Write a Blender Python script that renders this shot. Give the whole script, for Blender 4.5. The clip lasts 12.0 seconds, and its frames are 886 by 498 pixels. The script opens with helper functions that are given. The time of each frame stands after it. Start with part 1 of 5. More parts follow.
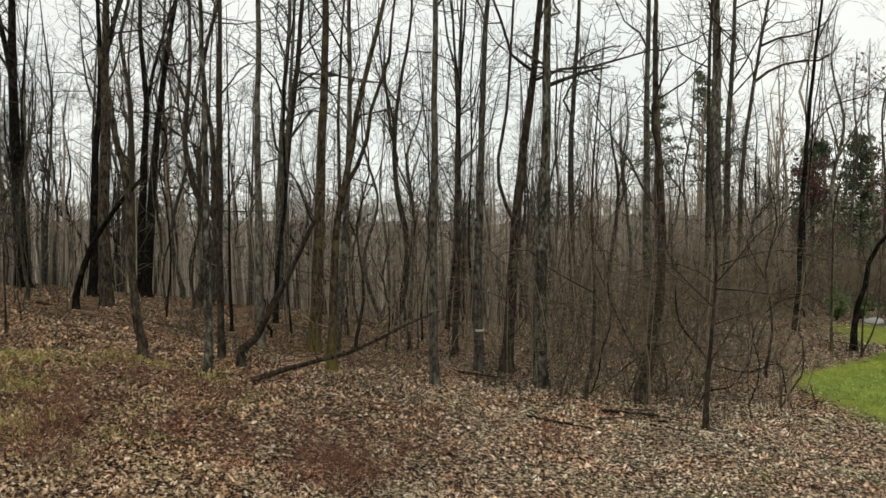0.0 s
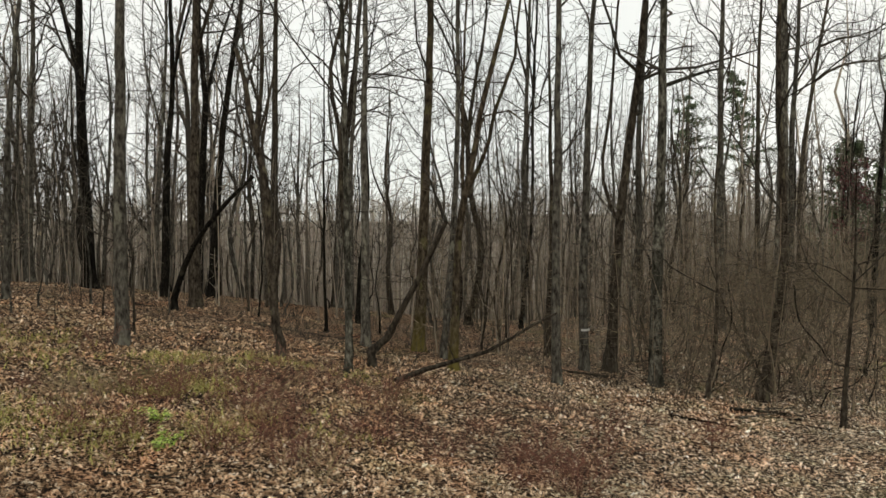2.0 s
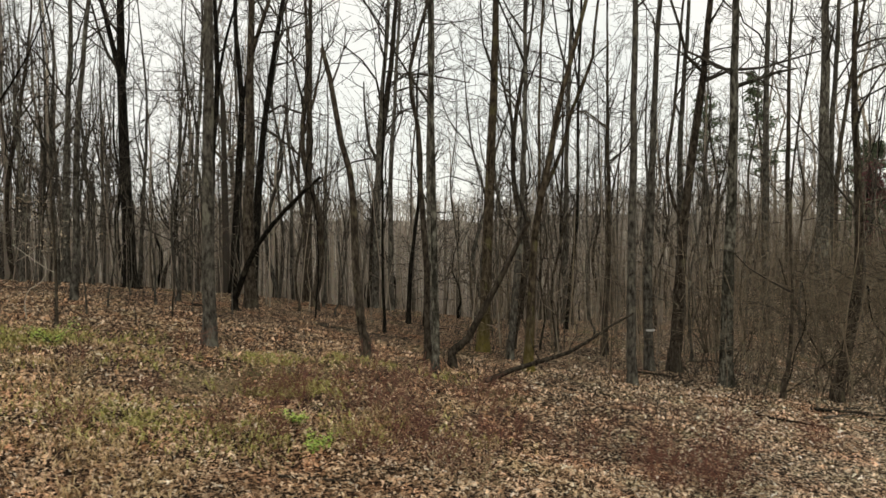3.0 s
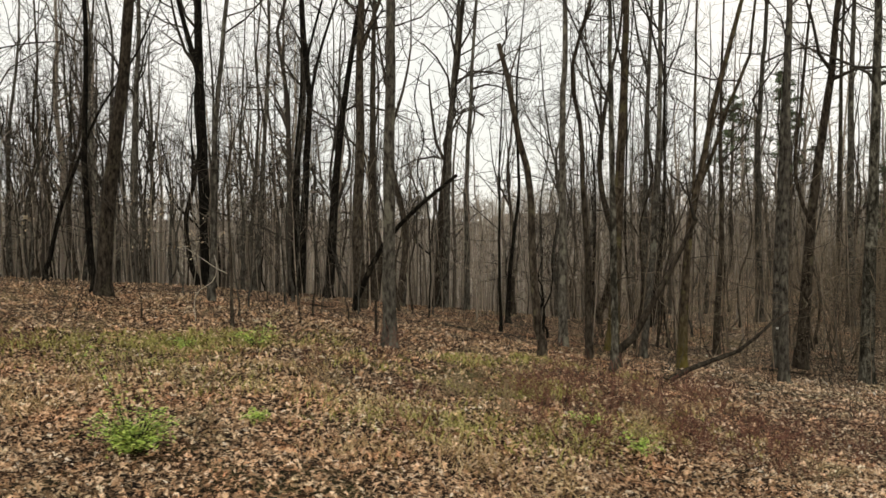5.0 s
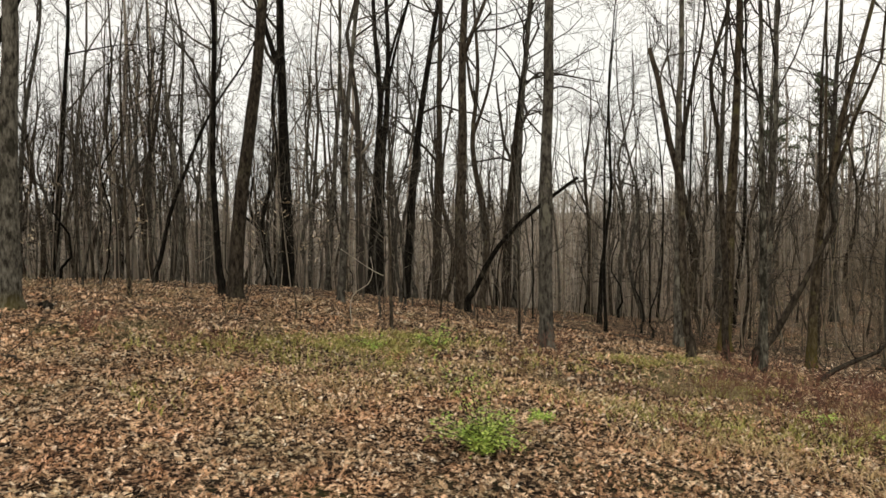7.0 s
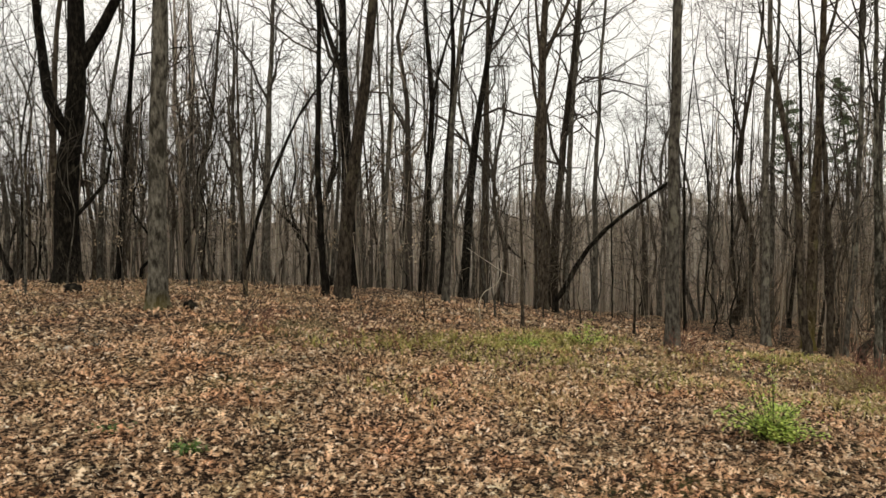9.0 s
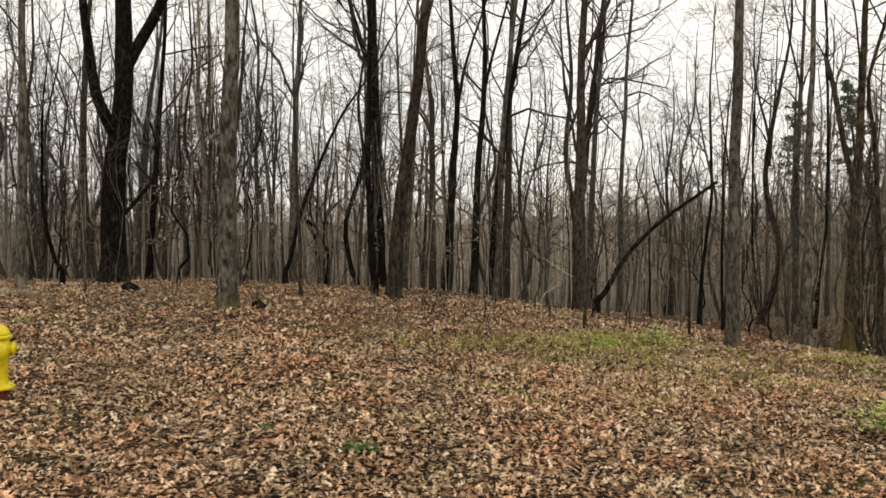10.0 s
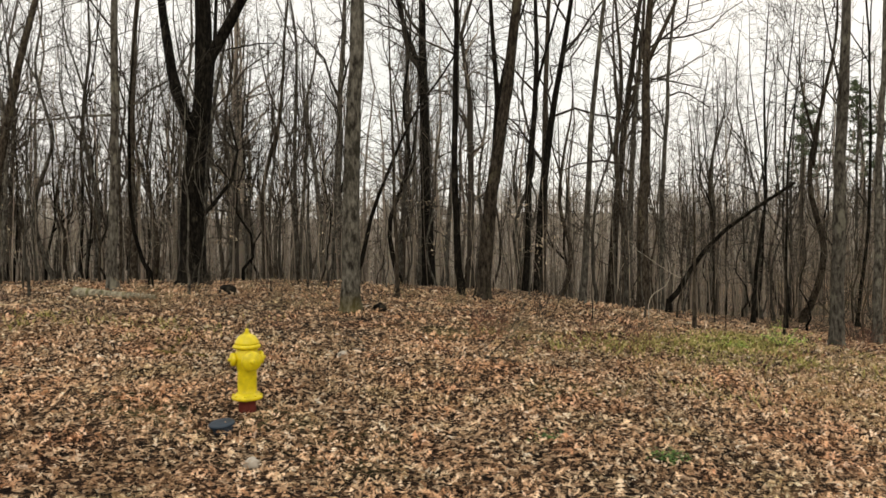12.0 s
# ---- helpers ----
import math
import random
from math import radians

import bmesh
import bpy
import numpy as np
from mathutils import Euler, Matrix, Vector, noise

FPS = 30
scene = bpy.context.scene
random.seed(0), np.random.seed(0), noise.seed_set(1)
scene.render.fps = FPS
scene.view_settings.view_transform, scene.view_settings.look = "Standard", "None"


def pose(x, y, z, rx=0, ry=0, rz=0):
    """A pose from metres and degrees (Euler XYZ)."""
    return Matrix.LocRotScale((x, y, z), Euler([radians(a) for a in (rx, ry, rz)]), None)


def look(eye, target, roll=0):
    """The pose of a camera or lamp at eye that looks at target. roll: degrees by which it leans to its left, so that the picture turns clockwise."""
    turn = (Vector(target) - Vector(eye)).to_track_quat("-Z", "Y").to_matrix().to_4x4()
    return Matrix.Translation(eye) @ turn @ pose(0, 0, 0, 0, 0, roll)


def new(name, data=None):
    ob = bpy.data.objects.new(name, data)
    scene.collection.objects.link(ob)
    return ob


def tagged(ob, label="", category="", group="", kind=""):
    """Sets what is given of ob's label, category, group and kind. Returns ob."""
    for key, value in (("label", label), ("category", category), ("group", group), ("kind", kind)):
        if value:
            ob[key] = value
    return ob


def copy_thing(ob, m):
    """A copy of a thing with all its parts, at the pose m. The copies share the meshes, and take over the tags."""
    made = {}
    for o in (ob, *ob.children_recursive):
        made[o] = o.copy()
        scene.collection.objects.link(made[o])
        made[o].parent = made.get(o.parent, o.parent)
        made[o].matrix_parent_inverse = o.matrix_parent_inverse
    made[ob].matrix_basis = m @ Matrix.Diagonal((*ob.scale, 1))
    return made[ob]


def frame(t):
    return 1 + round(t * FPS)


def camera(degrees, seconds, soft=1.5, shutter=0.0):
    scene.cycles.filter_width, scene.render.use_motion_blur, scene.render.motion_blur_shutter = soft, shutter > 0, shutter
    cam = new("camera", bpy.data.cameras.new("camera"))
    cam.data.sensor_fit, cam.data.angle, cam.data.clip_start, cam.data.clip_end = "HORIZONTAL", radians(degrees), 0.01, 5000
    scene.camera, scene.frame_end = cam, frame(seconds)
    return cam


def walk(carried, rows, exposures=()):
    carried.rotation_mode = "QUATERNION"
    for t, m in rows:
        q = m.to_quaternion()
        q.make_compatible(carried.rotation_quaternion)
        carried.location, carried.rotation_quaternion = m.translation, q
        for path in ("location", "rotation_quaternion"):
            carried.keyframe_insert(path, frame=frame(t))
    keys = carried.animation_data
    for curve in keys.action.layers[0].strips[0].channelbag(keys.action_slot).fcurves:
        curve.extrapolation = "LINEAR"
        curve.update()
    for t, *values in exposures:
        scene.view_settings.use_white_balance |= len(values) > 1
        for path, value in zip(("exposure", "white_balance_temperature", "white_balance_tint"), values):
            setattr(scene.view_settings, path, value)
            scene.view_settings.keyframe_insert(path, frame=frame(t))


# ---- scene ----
cam = camera(62.0, 12.0, soft=1.5, shutter=0.2)
PATH = [
    (0, (1.898, 0.554, 1.456), (1.719, 2.545, 1.392), 0.1),
    (0.5, (1.226, 0.539, 1.463), (1.062, 2.531, 1.397), 0.1),
    (1, (0.671, 0.459, 1.461), (0.505, 2.452, 1.396), 0.0),
    (1.5, (0.034, 0.378, 1.455), (-0.129, 2.37, 1.391), 0.0),
    (2, (-0.722, 0.307, 1.465), (-0.875, 2.3, 1.4), 0.0),
    (2.5, (-1.526, 0.254, 1.484), (-1.67, 2.247, 1.417), 0.0),
    (3, (-2.353, 0.212, 1.481), (-2.489, 2.206, 1.415), 0.0),
    (5, (-5.881, 0.211, 1.475), (-5.951, 2.208, 1.406), -0.1),
    (5.5, (-6.584, 0.173, 1.482), (-6.656, 2.171, 1.412), -0.0),
    (6, (-7.256, 0.147, 1.485), (-7.332, 2.144, 1.416), -0.1),
    (6.5, (-7.922, 0.099, 1.498), (-7.994, 2.097, 1.429), -0.2),
    (7, (-8.55, -0.007, 1.523), (-8.616, 1.991, 1.454), -0.2),
    (9, (-11.061, -0.298, 1.498), (-11.083, 1.701, 1.437), -0.1),
    (9.5, (-11.677, -0.353, 1.518), (-11.688, 1.646, 1.456), 0.1),
    (10, (-12.299, -0.353, 1.514), (-12.298, 1.646, 1.452), 0.1),
    (10.5, (-12.872, -0.349, 1.523), (-12.859, 1.65, 1.46), 0.1),
    (11, (-13.427, -0.345, 1.532), (-13.401, 1.654, 1.468), 0.2),
    (11.5, (-13.991, -0.333, 1.555), (-13.95, 1.666, 1.489), 0.1),
    (12, (-14.588, -0.303, 1.598), (-14.53, 1.695, 1.527), 0.1),
]
walk(cam, [(t, look(eye, target, roll)) for t, eye, target, roll in PATH],
     exposures=((0, -0.05, 6600, 4), (4, 0.02, 6850, 7), (12, 0.08, 7000, 9)))


# ---------------------------------------------------------------- light
world = bpy.data.worlds.new("overcast")
scene.world = world
world.use_nodes = True
wn, wl = world.node_tree.nodes, world.node_tree.links
wn.clear()
w_out = wn.new("ShaderNodeOutputWorld")
w_sky = wn.new("ShaderNodeTexSky")
w_sky.sky_type = 'NISHITA'
w_sky.sun_disc = False
w_sky.sun_elevation = radians(38)
w_sky.sun_rotation = radians(20)
w_bg = wn.new("ShaderNodeBackground")
w_bg.inputs["Strength"].default_value = 0.08
w_cloud = wn.new("ShaderNodeBackground")
w_cloud.inputs["Strength"].default_value = 1.1
w_noise = wn.new("ShaderNodeTexNoise")
w_noise.inputs["Scale"].default_value = 2.2
w_noise.inputs["Detail"].default_value = 5
w_ramp = wn.new("ShaderNodeValToRGB")
w_ramp.color_ramp.elements[0].position = 0.3
w_ramp.color_ramp.elements[0].color = (0.84, 0.86, 0.86, 1)
w_ramp.color_ramp.elements[1].position = 0.68
w_ramp.color_ramp.elements[1].color = (1.0, 0.975, 0.96, 1)
w_mix = wn.new("ShaderNodeMixShader")
w_mix.inputs[0].default_value = 0.93
wl.new(w_noise.outputs["Fac"], w_ramp.inputs["Fac"])
wl.new(w_ramp.outputs["Color"], w_cloud.inputs["Color"])
wl.new(w_sky.outputs["Color"], w_bg.inputs["Color"])
wl.new(w_bg.outputs[0], w_mix.inputs[1])
wl.new(w_cloud.outputs[0], w_mix.inputs[2])
wl.new(w_mix.outputs[0], w_out.inputs["Surface"])

sun = new("sun", bpy.data.lights.new("sun", "SUN"))
sun.data.energy = 0.7
sun.data.angle = radians(25)
sun.data.color = (1.0, 0.96, 0.9)
sun.matrix_world = look((-8, -14, 16), (-8, 4, 0))

# ---------------------------------------------------------------- materials


def material(name, build, rough=0.9):
    m = bpy.data.materials.new(name)
    m.use_nodes = True
    nt = m.node_tree
    bsdf = nt.nodes["Principled BSDF"]
    bsdf.inputs["Roughness"].default_value = rough
    bsdf.inputs["Specular IOR Level"].default_value = 0.5 if rough < 0.65 else 0.12
    build(nt, nt.nodes, nt.links, bsdf)
    return m


def ramp(nodes, stops):
    r = nodes.new("ShaderNodeValToRGB")
    el = r.color_ramp.elements
    while len(el) < len(stops):
        el.new(0.5)
    for e, (pos, col) in zip(el, stops):
        e.position, e.color = pos, (*col, 1)
    return r


def noise_tex(nt, vec, scale, detail=4, rough=0.55, stretch=None):
    n = nt.nodes.new("ShaderNodeTexNoise")
    n.inputs["Scale"].default_value = scale
    n.inputs["Detail"].default_value = detail
    n.inputs["Roughness"].default_value = rough
    if stretch:
        mp = nt.nodes.new("ShaderNodeMapping")
        mp.inputs["Scale"].default_value = stretch
        nt.links.new(vec, mp.inputs["Vector"])
        vec = mp.outputs["Vector"]
    nt.links.new(vec, n.inputs["Vector"])
    return n


def mix_rgb(nt, fac, a, b, mode="MIX"):
    m = nt.nodes.new("ShaderNodeMix")
    m.data_type, m.blend_type = "RGBA", mode
    for sock, val in ((m.inputs[0], fac), (m.inputs[6], a), (m.inputs[7], b)):
        if isinstance(val, (int, float)):
            sock.default_value = val
        elif isinstance(val, tuple):
            sock.default_value = (*val, 1)
        else:
            nt.links.new(val, sock)
    return m.outputs[2]


def bump(nt, height, bsdf, strength, distance):
    b = nt.nodes.new("ShaderNodeBump")
    b.inputs["Strength"].default_value = strength
    b.inputs["Distance"].default_value = distance
    nt.links.new(height, b.inputs["Height"])
    nt.links.new(b.outputs["Normal"], bsdf.inputs["Normal"])


def coords(nt):
    return nt.nodes.new("ShaderNodeTexCoord").outputs["Object"]


def bark_material(name, dark, mid, light, patch, patch_amount, moss=0.0):
    def build(nt, nodes, links, bsdf):
        bsdf.inputs["Specular IOR Level"].default_value = 0.06
        vec = coords(nt)
        info = nodes.new("ShaderNodeObjectInfo")
        fiss = noise_tex(nt, vec, 1.0, 6, 0.65, (17, 17, 6.5))
        col = ramp(nodes, [(0.36, dark), (0.5, mid), (0.66, light)])
        links.new(fiss.outputs["Fac"], col.inputs["Fac"])
        blot = noise_tex(nt, vec, 5.0, 5, 0.65, (1, 1, 0.45))
        br = ramp(nodes, [(0.6 - patch_amount * 0.5, (0, 0, 0)), (0.67 - patch_amount * 0.5, (1, 1, 1))])
        links.new(blot.outputs["Fac"], br.inputs["Fac"])
        c = mix_rgb(nt, br.outputs["Color"], col.outputs["Color"], mix_rgb(nt, 0.75, col.outputs["Color"], patch))
        if moss:
            sep = nodes.new("ShaderNodeSeparateXYZ")
            links.new(vec, sep.inputs[0])
            mr = nodes.new("ShaderNodeMapRange")
            mr.inputs["From Min"].default_value, mr.inputs["From Max"].default_value = moss, 0.0
            links.new(sep.outputs["Z"], mr.inputs["Value"])
            mm = nodes.new("ShaderNodeMath")
            mm.operation = "MULTIPLY"
            links.new(mr.outputs[0], mm.inputs[0])
            links.new(blot.outputs["Fac"], mm.inputs[1])
            c = mix_rgb(nt, mm.outputs[0], c, (0.16, 0.13, 0.025))
        hsv = nodes.new("ShaderNodeHueSaturation")
        vr = nodes.new("ShaderNodeMapRange")
        vr.inputs["To Min"].default_value, vr.inputs["To Max"].default_value = 0.7, 1.3
        links.new(info.outputs["Random"], vr.inputs["Value"])
        links.new(vr.outputs[0], hsv.inputs["Value"])
        links.new(c, hsv.inputs["Color"])
        links.new(hsv.outputs["Color"], bsdf.inputs["Base Color"])
        bump(nt, fiss.outputs["Fac"], bsdf, 1.0, 0.035)
    return material(name, build, 0.92)


BARK = {
    "grey": bark_material("bark_grey", (0.016, 0.013, 0.01), (0.068, 0.0605, 0.048), (0.158, 0.146, 0.12), (0.21, 0.2, 0.155), 0.06),
    "pale": bark_material("bark_pale", (0.02, 0.016, 0.012), (0.083, 0.074, 0.059), (0.168, 0.154, 0.126), (0.2, 0.188, 0.14), 0.1),
    "dark": bark_material("bark_dark", (0.003, 0.0025, 0.002), (0.008, 0.0068, 0.005), (0.026, 0.022, 0.016), (0.055, 0.048, 0.034), 0.02),
    "brown": bark_material("bark_brown", (0.011, 0.008, 0.006), (0.045, 0.0355, 0.0255), (0.105, 0.087, 0.064), (0.12, 0.105, 0.065), 0.05),
    "moss": bark_material("bark_mossy", (0.012, 0.009, 0.006), (0.05, 0.038, 0.025), (0.11, 0.088, 0.06), (0.1, 0.088, 0.04), 0.09, 1.1),
    "log": bark_material("bark_log", (0.09, 0.08, 0.055), (0.32, 0.285, 0.2), (0.5, 0.46, 0.34), (0.16, 0.16, 0.06), 0.1),
    "ashen": bark_material("bark_ashen", (0.025, 0.021, 0.016), (0.125, 0.114, 0.09), (0.26, 0.24, 0.195), (0.03, 0.027, 0.018), 0.12, 0.35),
    "mottled": bark_material("bark_mottled", (0.014, 0.011, 0.008), (0.08, 0.073, 0.056), (0.21, 0.2, 0.16), (0.012, 0.011, 0.007), 0.22),
}


def twig_material(name, a, b):
    def build(nt, nodes, links, bsdf):
        geo = nodes.new("ShaderNodeNewGeometry")
        r = ramp(nodes, [(0.0, a), (1.0, b)])
        links.new(geo.outputs["Random Per Island"], r.inputs["Fac"])
        n = noise_tex(nt, coords(nt), 9, 3)
        links.new(mix_rgb(nt, 0.35, r.outputs["Color"], n.outputs["Color"], "MULTIPLY"), bsdf.inputs["Base Color"])
    return material(name, build, 0.85)


TWIG = twig_material("twig_brown", (0.026, 0.0222, 0.0168), (0.1, 0.084, 0.063))
# distance haze is put into this bark colour, hence so pale
FAR_HAZED = twig_material("bark_far_hazed", (0.24, 0.21, 0.175), (0.7, 0.63, 0.53))
TWIG_RED = twig_material("twig_red_brown", (0.11, 0.05, 0.034), (0.3, 0.14, 0.1))
TWIG_PALE = twig_material("twig_pale", (0.42, 0.36, 0.27), (0.7, 0.62, 0.5))
SAPLING = twig_material("sapling_bark", (0.075, 0.062, 0.046), (0.52, 0.43, 0.33))
BACK = twig_material("bark_background", (0.06, 0.05, 0.039), (0.52, 0.44, 0.345))
BRUSH = twig_material("brush_twig", (0.08, 0.062, 0.042), (0.36, 0.285, 0.195))
THICK = twig_material("thicket_twig", (0.045, 0.036, 0.024), (0.19, 0.15, 0.1))
STRAW = twig_material("dry_straw", (0.22, 0.16, 0.09), (0.42, 0.32, 0.19))


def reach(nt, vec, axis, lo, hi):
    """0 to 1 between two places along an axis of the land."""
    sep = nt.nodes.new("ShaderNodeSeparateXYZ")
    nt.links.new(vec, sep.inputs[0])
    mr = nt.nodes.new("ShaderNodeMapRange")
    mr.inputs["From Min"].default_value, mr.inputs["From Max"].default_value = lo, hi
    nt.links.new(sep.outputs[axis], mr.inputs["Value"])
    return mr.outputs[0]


def weathered(nt, vec):
    """How far the leaves are bleached grey: more so on the low eastern ground."""
    return reach(nt, vec, "X", -3.5, 4.0)


def drifts_and_gap_shade(nt, vec):
    """Leaves of different trees gather in patches: russet, tan and grey-green by turns, with gap shade painted in."""
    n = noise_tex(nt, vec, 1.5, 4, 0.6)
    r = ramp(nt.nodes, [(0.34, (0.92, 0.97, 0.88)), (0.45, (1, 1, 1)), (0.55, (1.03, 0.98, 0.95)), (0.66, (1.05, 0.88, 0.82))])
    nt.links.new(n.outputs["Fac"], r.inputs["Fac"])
    # painted shade of the gaps between dry curled leaves, as dark noise patches
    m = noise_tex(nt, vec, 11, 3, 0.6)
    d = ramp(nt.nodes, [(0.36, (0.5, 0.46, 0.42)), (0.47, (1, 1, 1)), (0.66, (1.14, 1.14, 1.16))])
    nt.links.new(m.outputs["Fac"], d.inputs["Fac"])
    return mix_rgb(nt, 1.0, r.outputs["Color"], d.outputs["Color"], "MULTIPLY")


def litter_material():
    def build(nt, nodes, links, bsdf):
        vec = coords(nt)
        vor = nodes.new("ShaderNodeTexVoronoi")
        vor.inputs["Scale"].default_value = 40
        vor.inputs["Randomness"].default_value = 1.0
        wob = noise_tex(nt, vec, 14, 3)
        add = nodes.new("ShaderNodeMixRGB")
        add.inputs[0].default_value = 0.12
        links.new(vec, add.inputs[1])
        links.new(wob.outputs["Color"], add.inputs[2])
        links.new(add.outputs[0], vor.inputs["Vector"])
        sep = nodes.new("ShaderNodeSeparateColor")
        links.new(vor.outputs["Color"], sep.inputs[0])
        # near-black low end stands in for shade in the gaps between leaves
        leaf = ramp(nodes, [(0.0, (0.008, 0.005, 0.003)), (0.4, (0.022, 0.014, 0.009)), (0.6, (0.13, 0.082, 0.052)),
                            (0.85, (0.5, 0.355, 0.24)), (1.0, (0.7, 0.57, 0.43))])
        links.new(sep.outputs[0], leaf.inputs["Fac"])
        big = noise_tex(nt, vec, 0.45, 5, 0.6)
        tone = ramp(nodes, [(0.33, (0.66, 0.6, 0.54)), (0.5, (1, 0.95, 0.86)), (0.68, (1.0, 0.8, 0.64))])
        links.new(big.outputs["Fac"], tone.inputs["Fac"])
        c = mix_rgb(nt, 1.0, leaf.outputs["Color"], tone.outputs["Color"], "MULTIPLY")
        c = mix_rgb(nt, 1.0, c, drifts_and_gap_shade(nt, vec), "MULTIPLY")
        c = mix_rgb(nt, weathered(nt, vec), c, mix_rgb(nt, 1.0, c, (1.5, 1.7, 1.9), "MULTIPLY"))
        # towards the slope across the valley the leaf colour turns mostly grey-brown
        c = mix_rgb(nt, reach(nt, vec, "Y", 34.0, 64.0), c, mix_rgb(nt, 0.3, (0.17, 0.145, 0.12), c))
        # moss and thin grass in patches of their own
        gn = noise_tex(nt, vec, 0.32, 6, 0.68)
        gr = ramp(nodes, [(0.56, (0, 0, 0)), (0.68, (1, 1, 1))])
        links.new(gn.outputs["Fac"], gr.inputs["Fac"])
        fine = noise_tex(nt, vec, 22, 2)
        gm = nodes.new("ShaderNodeMath")
        gm.operation = "MULTIPLY"
        links.new(gr.outputs["Color"], gm.inputs[0])
        links.new(fine.outputs["Fac"], gm.inputs[1])
        c = mix_rgb(nt, gm.outputs[0], c, (0.13, 0.14, 0.04))
        # mown lawn, by distance along its ragged edge
        att = nodes.new("ShaderNodeAttribute")
        att.attribute_name = "lawn"
        ln = noise_tex(nt, vec, 5.0, 8, 0.8)
        lm = nodes.new("ShaderNodeMath")
        lm.operation = "ADD"
        lm.use_clamp = True
        links.new(att.outputs["Fac"], lm.inputs[0])
        links.new(ln.outputs["Fac"], lm.inputs[1])
        lr = ramp(nodes, [(0.7, (0, 0, 0)), (0.98, (1, 1, 1))])
        links.new(lm.outputs[0], lr.inputs["Fac"])
        gfine = noise_tex(nt, vec, 40, 3)
        gcol = ramp(nodes, [(0.3, (0.2, 0.27, 0.035)), (0.7, (0.46, 0.55, 0.1))])
        links.new(gfine.outputs["Fac"], gcol.inputs["Fac"])
        gbig = noise_tex(nt, vec, 1.1, 4, 0.6)
        gtone = ramp(nodes, [(0.35, (0.55, 0.6, 0.5)), (0.6, (1.1, 1.0, 1.0))])
        links.new(gbig.outputs["Fac"], gtone.inputs["Fac"])
        c = mix_rgb(nt, lr.outputs["Color"], c, mix_rgb(nt, 1.0, gcol.outputs["Color"], gtone.outputs["Color"], "MULTIPLY"))
        links.new(c, bsdf.inputs["Base Color"])
        bump(nt, vor.outputs["Distance"], bsdf, 0.9, 0.05)
    return material("leaf_litter_ground", build, 0.95)


LITTER = litter_material()


def leaf_material(name, stops, rough=0.7, tone=True, transl=0.0):
    def build(nt, nodes, links, bsdf):
        geo = nodes.new("ShaderNodeNewGeometry")
        r = ramp(nodes, stops)
        links.new(geo.outputs["Random Per Island"], r.inputs["Fac"])
        c = r.outputs["Color"]
        if tone:
            big = noise_tex(nt, coords(nt), 0.6, 5, 0.65)
            t = ramp(nodes, [(0.34, (0.62, 0.6, 0.55)), (0.48, (1, 0.97, 0.92)), (0.66, (1.05, 0.92, 0.82))])
            links.new(big.outputs["Fac"], t.inputs["Fac"])
            c = mix_rgb(nt, 1.0, c, t.outputs["Color"], "MULTIPLY")
            c = mix_rgb(nt, 1.0, c, drifts_and_gap_shade(nt, coords(nt)), "MULTIPLY")
            c = mix_rgb(nt, weathered(nt, coords(nt)), c, mix_rgb(nt, 1.0, c, (1.26, 1.44, 1.66), "MULTIPLY"))
        links.new(c, bsdf.inputs["Base Color"])
    return material(name, build, rough)


DEAD_LEAF = leaf_material("dead_leaf", [(0.0, (0.014, 0.009, 0.006)), (0.19, (0.075, 0.045, 0.027)), (0.36, (0.44, 0.286, 0.174)),
                                        (0.66, (0.79, 0.576, 0.384)), (0.92, (0.89, 0.73, 0.54)), (1.0, (0.9, 0.82, 0.7))])
GREEN_LEAF = leaf_material("fresh_leaf", [(0.0, (0.17, 0.27, 0.035)), (0.6, (0.38, 0.5, 0.075)), (1.0, (0.58, 0.62, 0.17))], 0.6, False)
DARK_GREEN = leaf_material("dark_leaf", [(0.0, (0.035, 0.085, 0.012)), (1.0, (0.12, 0.21, 0.03))], 0.6, False)
MID_GREEN = leaf_material("mid_green_leaf", [(0.0, (0.04, 0.08, 0.02)), (1.0, (0.15, 0.22, 0.06))], 0.6, False)
GRASS = leaf_material("grass_blade", [(0.0, (0.17, 0.15, 0.045)), (0.5, (0.34, 0.315, 0.085)), (1.0, (0.48, 0.41, 0.18))], 0.7, False)
LAWN = leaf_material("lawn_blade", [(0.0, (0.18, 0.26, 0.035)), (0.6, (0.36, 0.46, 0.08)), (1.0, (0.54, 0.58, 0.17))], 0.6, False)
DRY_GRASS = leaf_material("dry_grass_blade", [(0.0, (0.26, 0.17, 0.08)), (0.6, (0.46, 0.32, 0.16)), (1.0, (0.6, 0.46, 0.27))], 0.8, False)
NEEDLE = leaf_material("conifer_needles", [(0.0, (0.05, 0.075, 0.04)), (1.0, (0.15, 0.185, 0.1))], 0.7, False)
BUDS = leaf_material("red_buds", [(0.0, (0.09, 0.03, 0.032)), (1.0, (0.2, 0.075, 0.08))], 0.7, False)

# ---------------------------------------------------------------- ground
XS, YS = 6.0, 6.0
HEIGHTS = np.array([
    [0.1, 0.25, 0.28, 0.12, -0.4], [-0.01, 0.14, 0.27, 0.14, -0.45], [-0.07, -0.14, -0.08, -0.16, -0.85],
    [-0.15, -0.5, -0.7, -1.01, -1.39], [-0.67, -1.42, -1.54, -1.78, -1.81], [-1.55, -2.09, -2.2, -2.05, -1.8],
    [-2.62, -2.67, -2.58, -2.21, -1.48]])


def cubic(a):
    return [(-a + 2 * a**2 - a**3) / 2, (2 - 5 * a**2 + 3 * a**3) / 2, (a + 4 * a**2 - 3 * a**3) / 2, (-a**2 + a**3) / 2]


